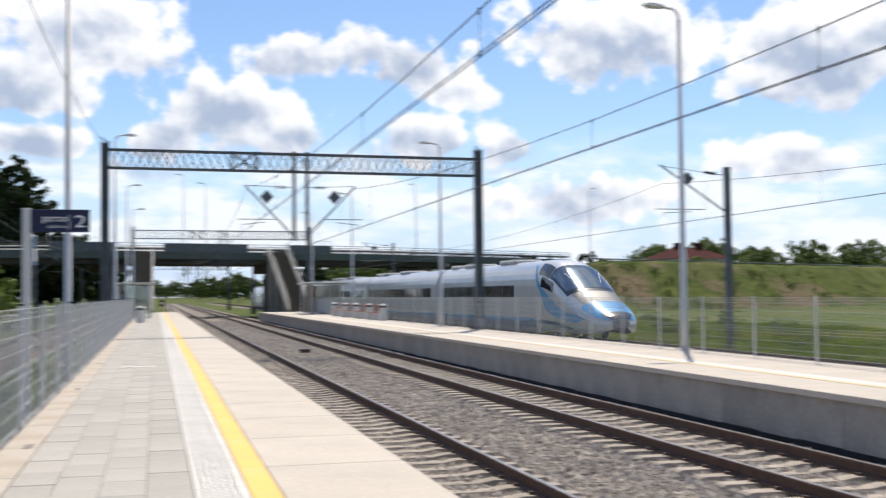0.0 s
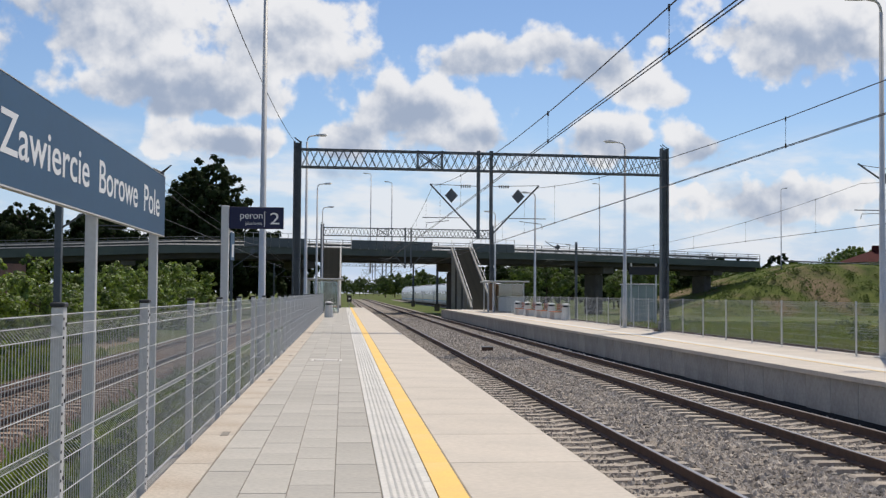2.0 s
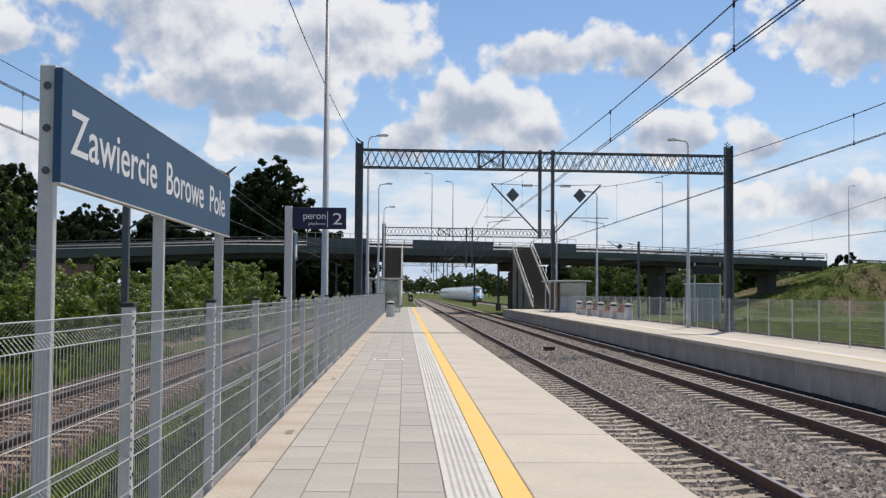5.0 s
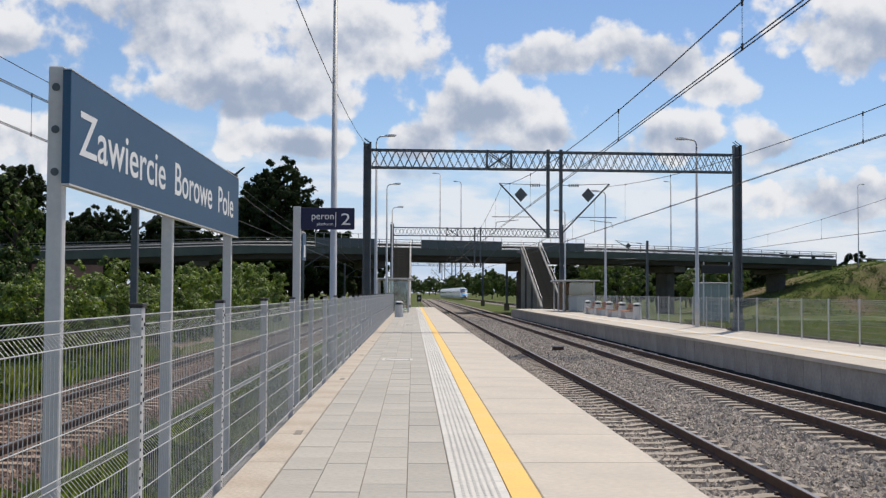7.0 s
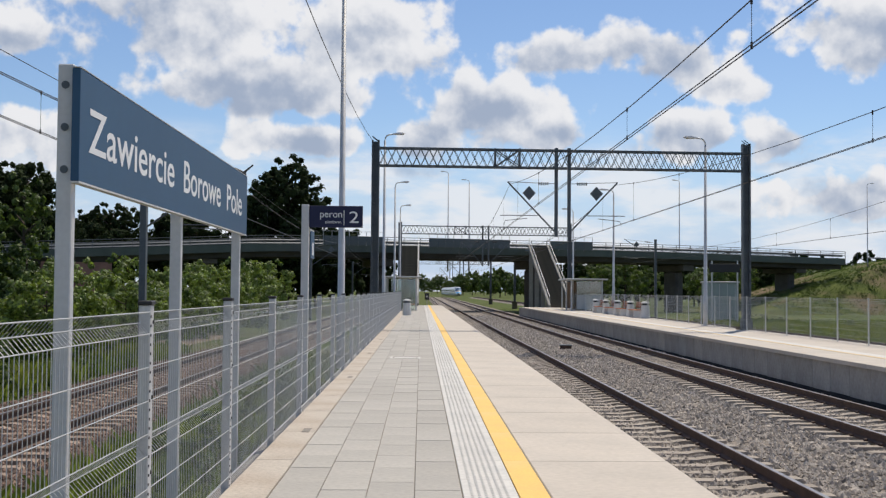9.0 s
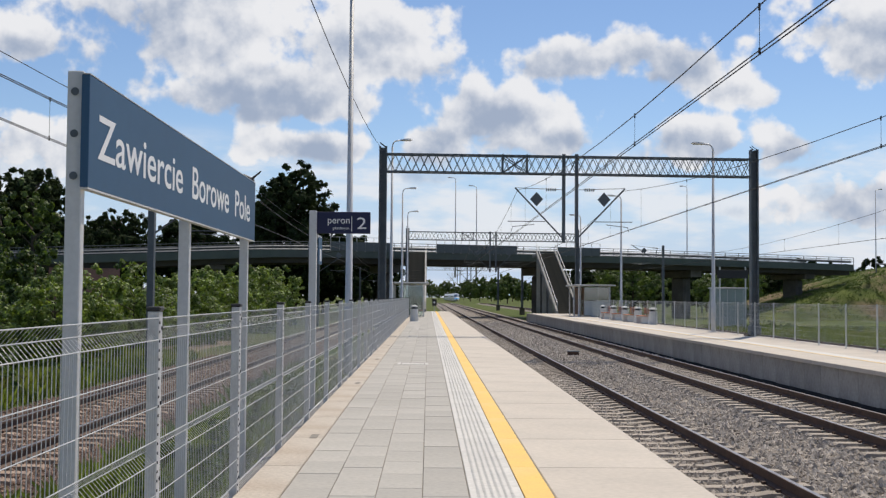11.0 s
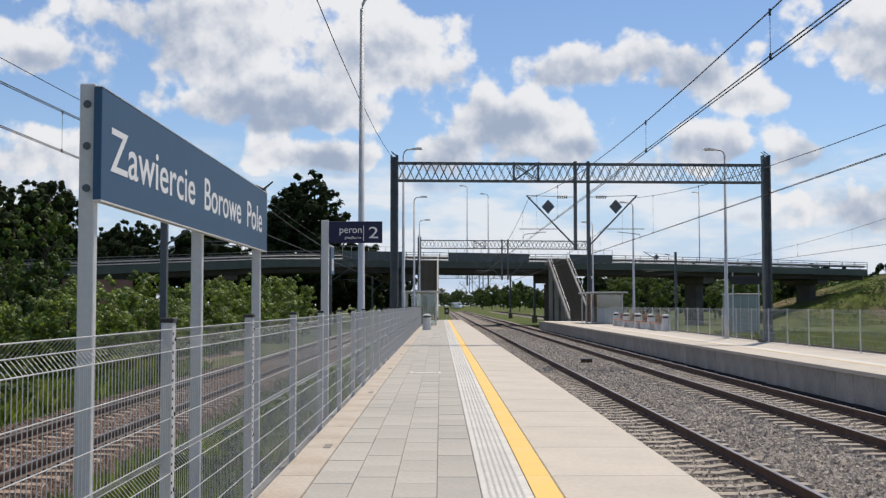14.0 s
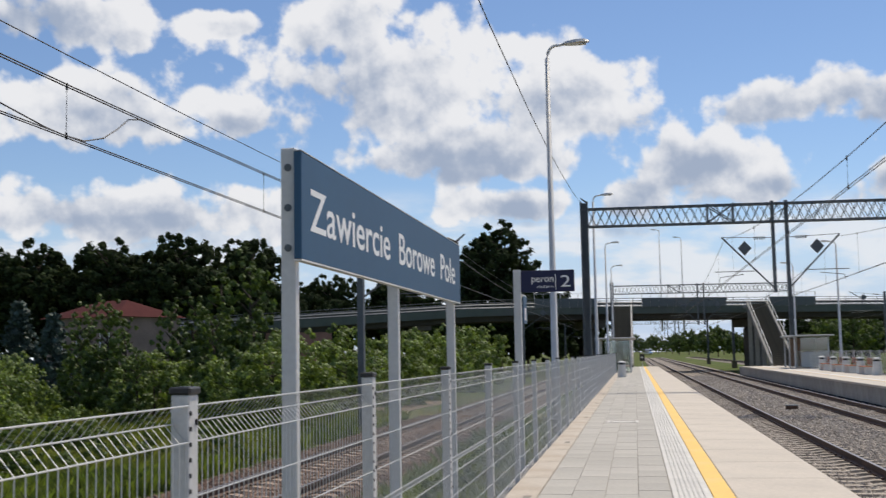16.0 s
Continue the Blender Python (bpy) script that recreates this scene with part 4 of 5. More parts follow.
# ---- train ----
def nose_section(s):
    """Half width, top and bottom of the body, s metres back from the tip."""
    k = [(0.0, 0.42, 0.98, 0.60), (0.12, 0.70, 1.10, 0.48), (0.5, 0.98, 1.28, 0.36), (1.2, 1.17, 1.54, 0.30), (2.2, 1.29, 1.92, 0.28), (3.2, 1.36, 2.36, 0.28),
         (4.2, 1.40, 2.90, 0.28), (5.2, 1.415, 3.42, 0.28), (6.3, 1.415, 3.76, 0.28), (7.5, 1.415, 3.88, 0.28)]
    for p, q in zip(k, k[1:]):
        if s <= q[0]:
            t = (s - p[0]) / (q[0] - p[0])
            return [p[i] + (q[i] - p[i]) * t for i in (1, 2, 3)]
    return list(k[-1][1:])


def skin(s, q, off=0.0):
    """A point of the body's skin: q from -1 (bottom, left) over 0 (roof) to 1."""
    w, zt, zb = nose_section(s)
    a = math.pi * 0.5 - q * math.pi * 0.78
    n = 3.2 if s > 4 else 2.5 + 0.7 * s / 4
    cx, sz = math.cos(a), math.sin(a)
    x = w * math.copysign(abs(cx) ** (2 / n), cx)
    zc = zb + (zt - zb) * 0.45
    z = zc + (zt - zc) * abs(sz) ** (2 / n) if sz >= 0 else zc - (zc - zb) * min(1, (abs(sz) / 0.64)) ** (2 / n * 0.8)
    v = Vector((x, s, z))
    if off:
        c = Vector((0, s + 0.8, zc))
        v += (v - c).normalized() * off
    return v


def patch(s0, s1, q0, q1, off, ns=14, nq=16, bow=0.0):
    bm = B()
    g = []
    for i in range(ns + 1):
        row = []
        for j in range(nq + 1):
            q = q0 + (q1 - q0) * j / nq
            mid = 1 - (2 * j / nq - 1) ** 2
            row.append(bm.verts.new(skin(s0 + (s1 - s0) * i / ns - bow * mid * (1 - i / ns), q, off)))
        g.append(row)
    for i in range(ns):
        for j in range(nq):
            bm.faces.new((g[i][j], g[i][j + 1], g[i + 1][j + 1], g[i + 1][j]))
    return bm


def ribbon(line, half, off):
    """A narrow band laid on the skin along (s, q) points, half its width to each side."""
    bm = B()
    pts = []
    for (a0, q0), (a1, q1) in zip(line, line[1:]):
        pts += [(a0 + (a1 - a0) * k / 4, q0 + (q1 - q0) * k / 4) for k in range(4)]
    pts.append(line[-1])
    rows = []
    for k, (a, q) in enumerate(pts):
        p, n = pts[max(k - 1, 0)], pts[min(k + 1, len(pts) - 1)]
        da, dq = (n[0] - p[0]) / 5.0, n[1] - p[1]
        ln = math.hypot(da, dq) or 1.0
        rows.append([bm.verts.new(skin(a - dq / ln * half * 5.0 * j, q + da / ln * half * j, off)) for j in (-1, 0, 1)])
    for a, b in zip(rows, rows[1:]):
        for j in (0, 1):
            bm.faces.new((a[j], a[j + 1], b[j + 1], b[j]))
    return bm


def train_car(root, y, length, cab, flip=False, roof_gear=True):
    car = part("car_body" if not cab else "cab_car", B(), SILVER, root)
    body = B()
    prof = [skin(8.0, -1 + 2 * j / 28) for j in range(29)]
    s0 = 7.5 if cab else 0.25
    a = [body.verts.new((p.x, y + s0, p.z)) for p in prof]
    b = [body.verts.new((p.x, y + length - 0.25, p.z)) for p in prof]
    for k in range(28):
        body.faces.new((a[k], a[k + 1], b[k + 1], b[k]))
    body.faces.new((a[28], a[0], b[0], b[28]))
    if not cab:
        body.faces.new(a)
    body.faces.new(b[::-1])
    part("shell", body, SILVER, car, smooth=False)
    for side in (-1, 1):
        xs = sorted((side * 1.405, side * 1.424))
        part("window_band", box(B(), xs[0], xs[1], y + s0 + (3.5 if cab else 1.6), y + length - 1.8, 1.95, 2.62, 0.004), TRAINDARK, car)
        n = int((length - s0 - 6) / 2.0)
        w = mesh_of("window", box(B(), 0, 0.006, 0, 1.55, 2.0, 2.57, 0.003), GLASSDARK)
        for k in range(n):
            o = new("window", w)
            o.parent, o.location = car, (side * 1.427 - (0.006 if side < 0 else 0), y + s0 + (3.8 if cab else 2.0) + k * 2.0, 0)
        xs = sorted((side * 1.405, side * 1.42))
        part("side_stripe", box(B(), xs[0], xs[1], y + s0 + 0.1, y + length - 0.3, 0.78, 0.92), TRAINBLUE, car, "pale blue stripe")
        part("door", box(B(), *sorted((side * 1.40, side * 1.423)), y + length - 1.5, y + length - 0.6, 0.62, 2.75, 0.01), TRAINGREY, car)
        part("skirt", box(B(), *sorted((side * 1.2, side * 1.38)), y + s0, y + length - 0.3, 0.22, 0.62, 0.02), TRAINGREY, car)
        part("lower_band", box(B(), *sorted((side * 1.36, side * 1.415)), y + s0, y + length - 0.3, 0.5, 0.76, 0.01), TRAINNAVY, car, "navy band along the foot")
    for by in (y + (5.0 if cab else 3.5), y + length - 3.5):
        bogie = part("bogie", box(B(), -1.05, 1.05, by - 1.6, by + 1.6, 0.35, 0.7, 0.05), TRAINGREY, car)
        for wy in (by - 1.25, by + 1.25):
            for wx in (-0.75, 0.75):
                part("wheel", tube(B(), [(wx - 0.06, wy, 0.44), (wx + 0.06, wy, 0.44)], 0.44, 16), DARKSTEEL, bogie)
    part("gangway", box(B(), -1.1, 1.1, y + length - 0.26, y + length + 0.26, 0.6, 3.5, 0.05), BLACK, car)
    for gy, gl in ((y + length * 0.45, 3.0), (y + length * 0.75, 2.2), (y + length - 3.0, 1.5)):
        part("roof_unit", box(B(), -0.8, 0.8, gy, gy + gl, 3.8, 4.05, 0.08), SHELTER, car)
    return car


def train():
    root = thing("high_speed_train", "silver and blue high-speed train with a pointed nose", "train")
    cab = train_car(root, 0, 28.0, True)
    part("nose", patch(0.0, 7.52, -1, 1, 0, 26, 36), SILVER, cab, smooth=True)
    bm = B()
    bm.faces.new([bm.verts.new(skin(0.0, -1 + 2 * j / 24)) for j in range(25)])
    part("nose_tip", bm, TRAINGREY, cab)
    part("nose_panel", patch(0.08, 1.9, -0.44, 0.44, 0.012, 12, 16), TRAINBLUE, cab, "glossy light blue nose panel", smooth=True)
    part("apron", patch(1.92, 3.3, -0.34, 0.34, 0.011, 10, 14, 0.25), TRAINGREY, cab, "grey apron below the windscreen", smooth=True)
    part("windscreen_surround", patch(3.35, 5.6, -0.43, 0.43, 0.016, 12, 16, 0.35), TRAINDARK, cab, "dark band round the windscreen", smooth=True)
    part("windscreen", patch(3.6, 5.3, -0.38, 0.38, 0.026, 10, 14, 0.3), TRAINGLASS, cab, "sky-reflecting curved windscreen", smooth=True)
    for s in (-1, 1):
        band = ((8.1, 0.27), (7.75, 0.36), (7.5, 0.46), (7.15, 0.55), (6.5, 0.61), (5.6, 0.645), (4.4, 0.665), (3.2, 0.66), (2.2, 0.64), (1.3, 0.60))
        part("cab_sweep", ribbon([(a, s * q) for a, q in band], 0.025, 0.012), TRAINBLUE, cab, "blue band curving down behind the cab and forward to the nose", smooth=True)
        part("cab_stripe", patch(2.6, 9.5, *sorted((s * 0.74, s * 0.79)), 0.012, 12, 4), TRAINNAVY, cab, "navy side stripe", smooth=True)
        part("cab_window", patch(5.0, 6.7, *sorted((s * 0.46, s * 0.575)), 0.014, 8, 6), GLASSDARK, cab, smooth=True)
        part("roof_fairing", patch(5.7, 7.2, *sorted((s * 0.22, s * 0.445)), 0.020, 8, 6), TRAINDARK, cab, "dark band over the cab", smooth=True)
        part("headlight", patch(0.9, 2.0, *sorted((s * 0.555, s * 0.60)), 0.02, 6, 4), LENS, cab, "narrow clear headlight", smooth=True)
        bm = tube(B(), [skin(3.75, s * 0.1, 0.04), skin(4.8, s * 0.2, 0.05)], 0.015, 5)
        part("wiper", bm, WHITE, cab)
    part("grille", patch(0.02, 0.6, -0.30, 0.30, 0.02, 4, 8), TRAINDARK, cab, "dark slot in the nose", smooth=True)
    y = 28.0
    for k in range(5):
        train_car(root, y, 26.2, False)
        y += 26.2
    end = train_car(root, y, 20.5, False)
    part("far_cab_end", box(B(), -1.3, 1.3, y + 20.2, y + 25, 0.5, 3.4, 0.4), SILVER, end)
    return root


TRAIN = [(0.0, 20.0, 46.4), (3.5, 20.0, 213.5), (5.0, 19.0, 285.0), (7.0, 17.6, 381.0), (9.0, 16.1, 477.0), (12.5, 13.6, 645.0), (16.0, 11.0, 813.0)]


def motions(tr):
    rows = []
    for t, x, y in TRAIN:
        ahead = np.interp(y + 160, [p[2] for p in TRAIN] + [980], [p[1] for p in TRAIN] + [8.4])
        rows.append((t, pose(x, y, RAIL, 0, 0, math.degrees(math.atan2(x - ahead, 160)))))
    walk(tr, rows)


# ---- plants ----
def leaves(rng, lobes, count, size, droop=0.3, inner=0.68):
    """Small bent leaf clumps spread over the outer part of the lobes (x, y, z, rx, ry, rz)."""
    lob = np.array(lobes, float)
    wgt = lob[:, 3] * lob[:, 4] + lob[:, 4] * lob[:, 5] + lob[:, 3] * lob[:, 5]
    clumps = max(8, count // 42)
    own = rng.choice(len(lob), clumps, p=wgt / wgt.sum())
    cd = rng.normal(size=(clumps, 3))
    cd /= np.linalg.norm(cd, axis=1)[:, None]
    cr = inner + (1.05 - inner) * rng.random(clumps) ** 0.5
    centre = lob[own, :3] + cd * lob[own, 3:] * cr[:, None]
    which = rng.integers(0, clumps, count)
    d = rng.normal(size=(count, 3))
    d /= np.linalg.norm(d, axis=1)[:, None]
    spread = lob[own][which, 3:] * 0.25 * (0.5 + rng.random((clumps, 1)))[which]
    c = centre[which] + d * spread * rng.random((count, 1)) ** 0.5
    d = d + cd[which] * 0.6
    nrm = d * 0.9 + np.array([0, 0, 0.25]) + rng.normal(size=(count, 3)) * 0.5
    nrm /= np.linalg.norm(nrm, axis=1)[:, None]
    t = np.cross(nrm, rng.normal(size=(count, 3)))
    t /= np.linalg.norm(t, axis=1)[:, None]
    b = np.cross(nrm, t)
    s = size * (0.55 + 0.9 * rng.random(count))[:, None]
    tip = c + t * s
    pts = np.stack([c - t * s, c + b * s * 0.55 + nrm * s * 0.12, tip - nrm * s * droop, c - b * s * 0.55 + nrm * s * 0.12], 1).reshape(-1, 3)
    faces = (np.array([(0, 1, 3), (1, 2, 3)])[None] + 4 * np.arange(count)[:, None, None]).reshape(-1, 3)
    return pts.tolist(), faces.tolist()


def tree(name, seed, h, w, lobes, count, size, material, label, category="tree", trunk=True, base=0.25, column=False):
    """A tapered trunk, limbs to each lobe of the crown, and leaf clumps with gaps between the lobes."""
    rng = np.random.default_rng(seed)
    root = thing(name, label, category)
    ls = []
    for k in range(lobes):
        q = (k + 0.5) / lobes
        z = h * (base + (0.95 - base) * q)
        prof = (math.sin(math.pi * (0.24 + 0.62 * q)) if not column else (1.0 - 0.75 * q) * 0.8 + 0.25)
        a = k * 2.4 + rng.random()
        rad = w * 0.5 * prof
        rr = rad * (0.38 + 0.30 * rng.random())
        ls.append((math.cos(a) * (rad - rr * 0.6), math.sin(a) * (rad - rr * 0.6), z, rr, rr, rr * (0.75 + 0.3 * rng.random()) * (1.3 if column else 1)))
    if trunk:
        bm = tube(B(), [(0, 0, -0.4), (0.02 * h, 0, h * 0.3), (0, 0.01 * h, h * 0.68)], [h * 0.022, h * 0.016, h * 0.006], 7)
        for lx, ly, lz, *_ in ls:
            zz = max(h * 0.15, lz - 0.35 * math.hypot(lx, ly) - 0.05 * h)
            tube(bm, [(0.01 * h, 0, zz), (lx * 0.9, ly * 0.9, zz + (lz - zz) * 0.8)], [h * 0.008, h * 0.003], 5)
        part("trunk", bm, BARK, root)
    raw("crown", *leaves(rng, ls, count, size), material, root)
    return root


def spruce(seed, h, w, label):
    rng = np.random.default_rng(seed)
    root = thing("spruce_tree", label, "tree")
    part("trunk", tube(B(), [(0, 0, -0.4), (0, 0, h * 0.95)], [h * 0.02, h * 0.004], 7), BARK, root)
    v, f = [], []
    tiers = 16
    for k in range(tiers):
        z = h * (0.06 + 0.92 * k / tiers)
        r = w * 0.5 * (1 - k / tiers) ** 0.85 + 0.1
        for j in range(int(8 + 8 * (1 - k / tiers))):
            a = rng.random() * 6.283
            lb = [(math.cos(a) * r * q, math.sin(a) * r * q, z - 0.10 * h * q * 0.6, 0.25 * (1.2 - q) + 0.12, 0.25 * (1.2 - q) + 0.12, 0.12) for q in (0.35, 0.65, 0.95)]
            p, g = leaves(rng, lb, 34, 0.16)
            n = len(v)
            v += p
            f += [tuple(i + n for i in t) for t in g]
    raw("needles", v, f, NEEDLE, root)
    return root


def place(ob, spots):
    """Copies of a thing at (x, y, z, turn, size)."""
    for k, (x, y, z, a, s) in enumerate(spots):
        m = pose(x, y, z, 0, 0, a)
        if k == 0:
            ob.matrix_basis = m @ Matrix.Scale(s, 4)
        else:
            copy_thing(ob, m).scale = (s, s, s)


def blades(name, regions, count, height, label, seed=3, material=None, level=None):
    """Tufts of grass: three bent blades each."""
    rng = np.random.default_rng(seed)
    v, f = [], []
    area = np.array([(b - a) * (d - c) for a, b, c, d in regions])
    for (a, b, c, d), k in zip(regions, (count * area / area.sum()).astype(int)):
        for _ in range(k):
            x, y = a + (b - a) * rng.random(), c + (d - c) * rng.random() ** 1.3
            z = (level or terrain)(x, y)
            hh = height * (0.5 + rng.random() * (0.6 + 0.9 * max(0, noise.noise(Vector((x * 0.25, y * 0.25, 9))))))
            for _ in range(3):
                q = rng.random() * 6.283
                dx, dy = math.cos(q), math.sin(q)
                w = 0.012 + 0.012 * rng.random()
                ln = hh * (0.2 + 0.5 * rng.random())
                n = len(v)
                v += [(x - dy * w, y + dx * w, z), (x + dy * w, y - dx * w, z), (x + dx * ln * 0.4 + dy * w * 0.6, y + dy * ln * 0.4 - dx * w * 0.6, z + hh * 0.7),
                      (x + dx * ln, y + dy * ln, z + hh)]
                f += [(n, n + 1, n + 2), (n, n + 2, n + 3)]
    return tagged(raw(name, v, f, material or BLADE), label, "grass", kind="stuff")


# ---- embankment, houses ----
def bank_height(x, y):
    """The road embankment at the far end of the bridge, with a rounded end."""
    line = 131 + 0.35 * (x - 5.6) + 5
    d = abs(y - line) * 0.944
    top = 6.55 - 0.012 * max(0, x - 50)
    side = top - max(0, d - 6.0) * 0.62
    end = top - max(0, 64 - x) * 0.29
    return min(side, end) - 0.35 + 0.35 * noise.noise(Vector((x * 0.2, y * 0.2, 5))) + 0.18 * noise.noise(Vector((x * 0.7, y * 0.7, 2)))


def embankment():
    xs = np.arange(32, 200, 1.0)
    off = np.arange(-22, 22.1, 1.0)
    verts = []
    for o in off:
        for x in xs:
            y = 131 + 0.35 * (x - 5.6) + 5 + o
            verts.append((x, y, max(-1.35, bank_height(x, y))))
    n = len(xs)
    faces = [(j * n + i, j * n + i + 1, (j + 1) * n + i + 1, (j + 1) * n + i) for j in range(len(off) - 1) for i in range(n - 1)]
    return tagged(raw("embankment", verts, faces, BANK, smooth=True), "grassy road embankment with bare earth patches", "embankment", kind="structure")


def house(x, y, z, w, d, h, rh, turn, label, chimneys=2, roofmat=None, wallmat=None):
    root = thing("house", label, "house", m=pose(x, y, z, 0, 0, turn))
    part("wall", box(B(), -w / 2, w / 2, -d / 2, d / 2, -1, h), wallmat or PLASTER, root)
    bm = B()
    o = 0.5
    v = [bm.verts.new(p) for p in ((-w / 2 - o, -d / 2 - o, h), (w / 2 + o, -d / 2 - o, h), (w / 2 + o, d / 2 + o, h), (-w / 2 - o, d / 2 + o, h),
                                   (-w / 2 + d * 0.35, 0, h + rh), (w / 2 - d * 0.35, 0, h + rh))]
    for q in ((0, 1, 5, 4), (1, 2, 5), (2, 3, 4, 5), (3, 0, 4), (3, 2, 1, 0)):
        bm.faces.new([v[i] for i in q])
    roof = part("roof", bm, roofmat or ROOFRED, root)
    for k in range(chimneys):
        cx = -w / 2 + w * (k + 1) / (chimneys + 1) * 1.05
        part("chimney", box(B(), cx - 0.6, cx + 0.6, -0.5, 0.5, h + rh * 0.5, h + rh + 1.0, 0.03), ROOFRED, roof)
    for k in range(3):
        cx = -w / 2 + w * (k + 0.5) / 3
        win = part("window", box(B(), cx - 0.6, cx + 0.6, -d / 2 - 0.04, -d / 2, h * 0.35, h * 0.8), WHITE, root)
        part("pane", box(B(), cx - 0.5, cx + 0.5, -d / 2 - 0.06, -d / 2 - 0.041, h * 0.38, h * 0.77), GLASSDARK, win)
    return root


# ---- the place ----
left_platform()
right_platform()
track(TRACKS["first"], -6, 420, "concrete-sleeper railway track beside the platform", near=75)
track(TRACKS["second"], -6, 420, "concrete-sleeper railway track by the opposite platform", near=75)
track(TRACKS["left"], -6, 200, "rusty side track on concrete sleepers", near=60, old=True)
track(TRACKS["far"], -6, 420, "far railway track beyond the opposite platform", pieces=False)
embankment()
bridge()
stair_tower()
stairs(12.25, 14.35, 107.0, 127.5, 6.5, "concrete stairs from the opposite platform to the bridge")
fence("platform_fence", PX0, [0.93 + 2.56 * k for k in range(-2, 34)], 1.39, -0.14, "grey wire-mesh panel fence on galvanised posts", -1)
fence("opposite_fence", FX, [3.2 + 2.46 * k for k in range(41)], 1.36, -0.10, "grey wire-mesh fence behind the opposite platform", 1, fine=False)
station_sign()
platform_sign()
for y, h in ((26.1, 8.8), (55.8, 9.3), (78.6, 9.1), (98.7, 9.0)):
    street_lamp(-1.85, y, h, 1, "grey steel lamp post behind the platform fence")
for x, y, h in ((13.3, 26.75, 8.95), (12.95, 51.0, 8.6), (13.3, 77.5, 8.6), (13.0, 96.0, 8.6)):
    street_lamp(x, y, h, -1, "grey steel lamp post on the opposite platform")
for y in (46.0, 101.0):
    portal(y)
portal(160.0, False), portal(215.0, False)
catenary(3.62, [-14, 46, 101, 160, 215, 270], "paired contact wires with a sagging messenger over the near track")
catenary(8.0, [-14, 46, 101, 160, 215, 270], "paired contact wires with a sagging messenger over the second track")
catenary(20.0, [-18, 42, 109, 160, 215, 270], "overhead line over the far track")
side_line = catenary(-6.5, [-20, 37, 93, 150], "overhead line over the side track", z_c=4.14, z_s=5.35, z_low=4.74, double=True)
part("jumper", tube(B(), [(-6.5, y, z) for y, z in ((9.2, 4.46), (10.4, 4.26), (11.6, 4.16), (12.0, 4.15), (12.5, 4.17), (13.0, 4.30), (13.4, 4.50), (13.7, 4.68), (14.1, 4.76))], 0.009, 5), CABLE, side_line, "loose curved jumper cable")
mast_with_bracket(22.8, 41.8, 6.6, -3.0, "dark catenary mast with a slanting bracket beside the far track")
mast_with_bracket(22.8, 109, 6.65, -3.1, "dark catenary mast with a slanting bracket beside the far track")
for y in (37.0, 93.0, 150):
    mast_with_bracket(-9.1, y, 5.35, 2.8, "dark catenary mast with a slanting bracket beside the side track")
for x, y, h, arm in ((3.3, 139, 16.3, -1), (5.9, 139, 15.3, -1), (33.9, 147, 16.3, -1), (63.2, 158, 17.2, 1), (81.5, 165, 17.5, 1)):
    street_lamp(x, y, h, arm, "tall slim lamp post of the road on the bridge", base=4.2)
root = thing("earth_wire", "thin wire strung to the portal mast", "wire")
part("wire", tube(B(), [(-2.0, -14 + 6 * k, sag(-14 + 6 * k, -14, 46, 7.6, 7.6, 1.2)) for k in range(11)], 0.009, 5), CABLE, root)
root = thing("guard_rail", "dark steel guard rail along the road on the embankment", "guard rail")
line = [(x, 131 + 0.35 * (x - 5.6) - 0.2, 6.48 - 0.012 * (x - 50)) for x in range(60, 126, 5)]
part("beam", tube(B(), line, 0.10, 4), DARKSTEEL, root)
for x, y, z in line:
    part("post", box(B(), x - 0.05, x + 0.05, y, y + 0.1, z - 1.2, z), DARKSTEEL, root)
for k in range(5):
    litter_bin(13.0, 65.0 + 4.6 * k)
for k in range(4):
    bench(12.85, 66.4 + 4.6 * k)
litter_bin(-0.85, 69.0, "pale litter bin by the platform fence")
shelter(12.0, 90.0, 2.6, 6.0, 2.45, "grey flat-roofed shelter with orange back wall")
shelter(-2.7, 84.0, 2.4, 6.0, 2.45, "grey flat-roofed glazed shelter at the platform's end", True)
equipment_cabin()
info_board()
track_box(6.0, 46.5)
cross_board(0.65, 118.0)
house(95.0, 190, 0, 12.5, 9, 7.5, 2.0, 6, "house with a dark red hipped roof behind the embankment")
house(-48.6, 100, -1, 9, 8, 6.5, 1.7, -20, "dusky pink house with a red roof among trees", 0, wallmat=DUSKY)

# trees
rnd = random.Random(5)
place(tree("broadleaf_tree", 11, 18.0, 10.5, 34, 17000, 0.30, LEAF_SHADED, "large broadleaf tree with a dense crown, leaves darkened as backlit"),
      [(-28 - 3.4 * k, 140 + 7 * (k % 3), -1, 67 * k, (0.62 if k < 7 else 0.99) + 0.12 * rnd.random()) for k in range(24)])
tree("oak_tree", 14, 20.6, 11.6, 50, 34000, 0.30, LEAF_SHADED, "tall dense green tree standing by itself, leaves darkened as backlit", base=0.22).matrix_basis = pose(-18.2, 152, -1)
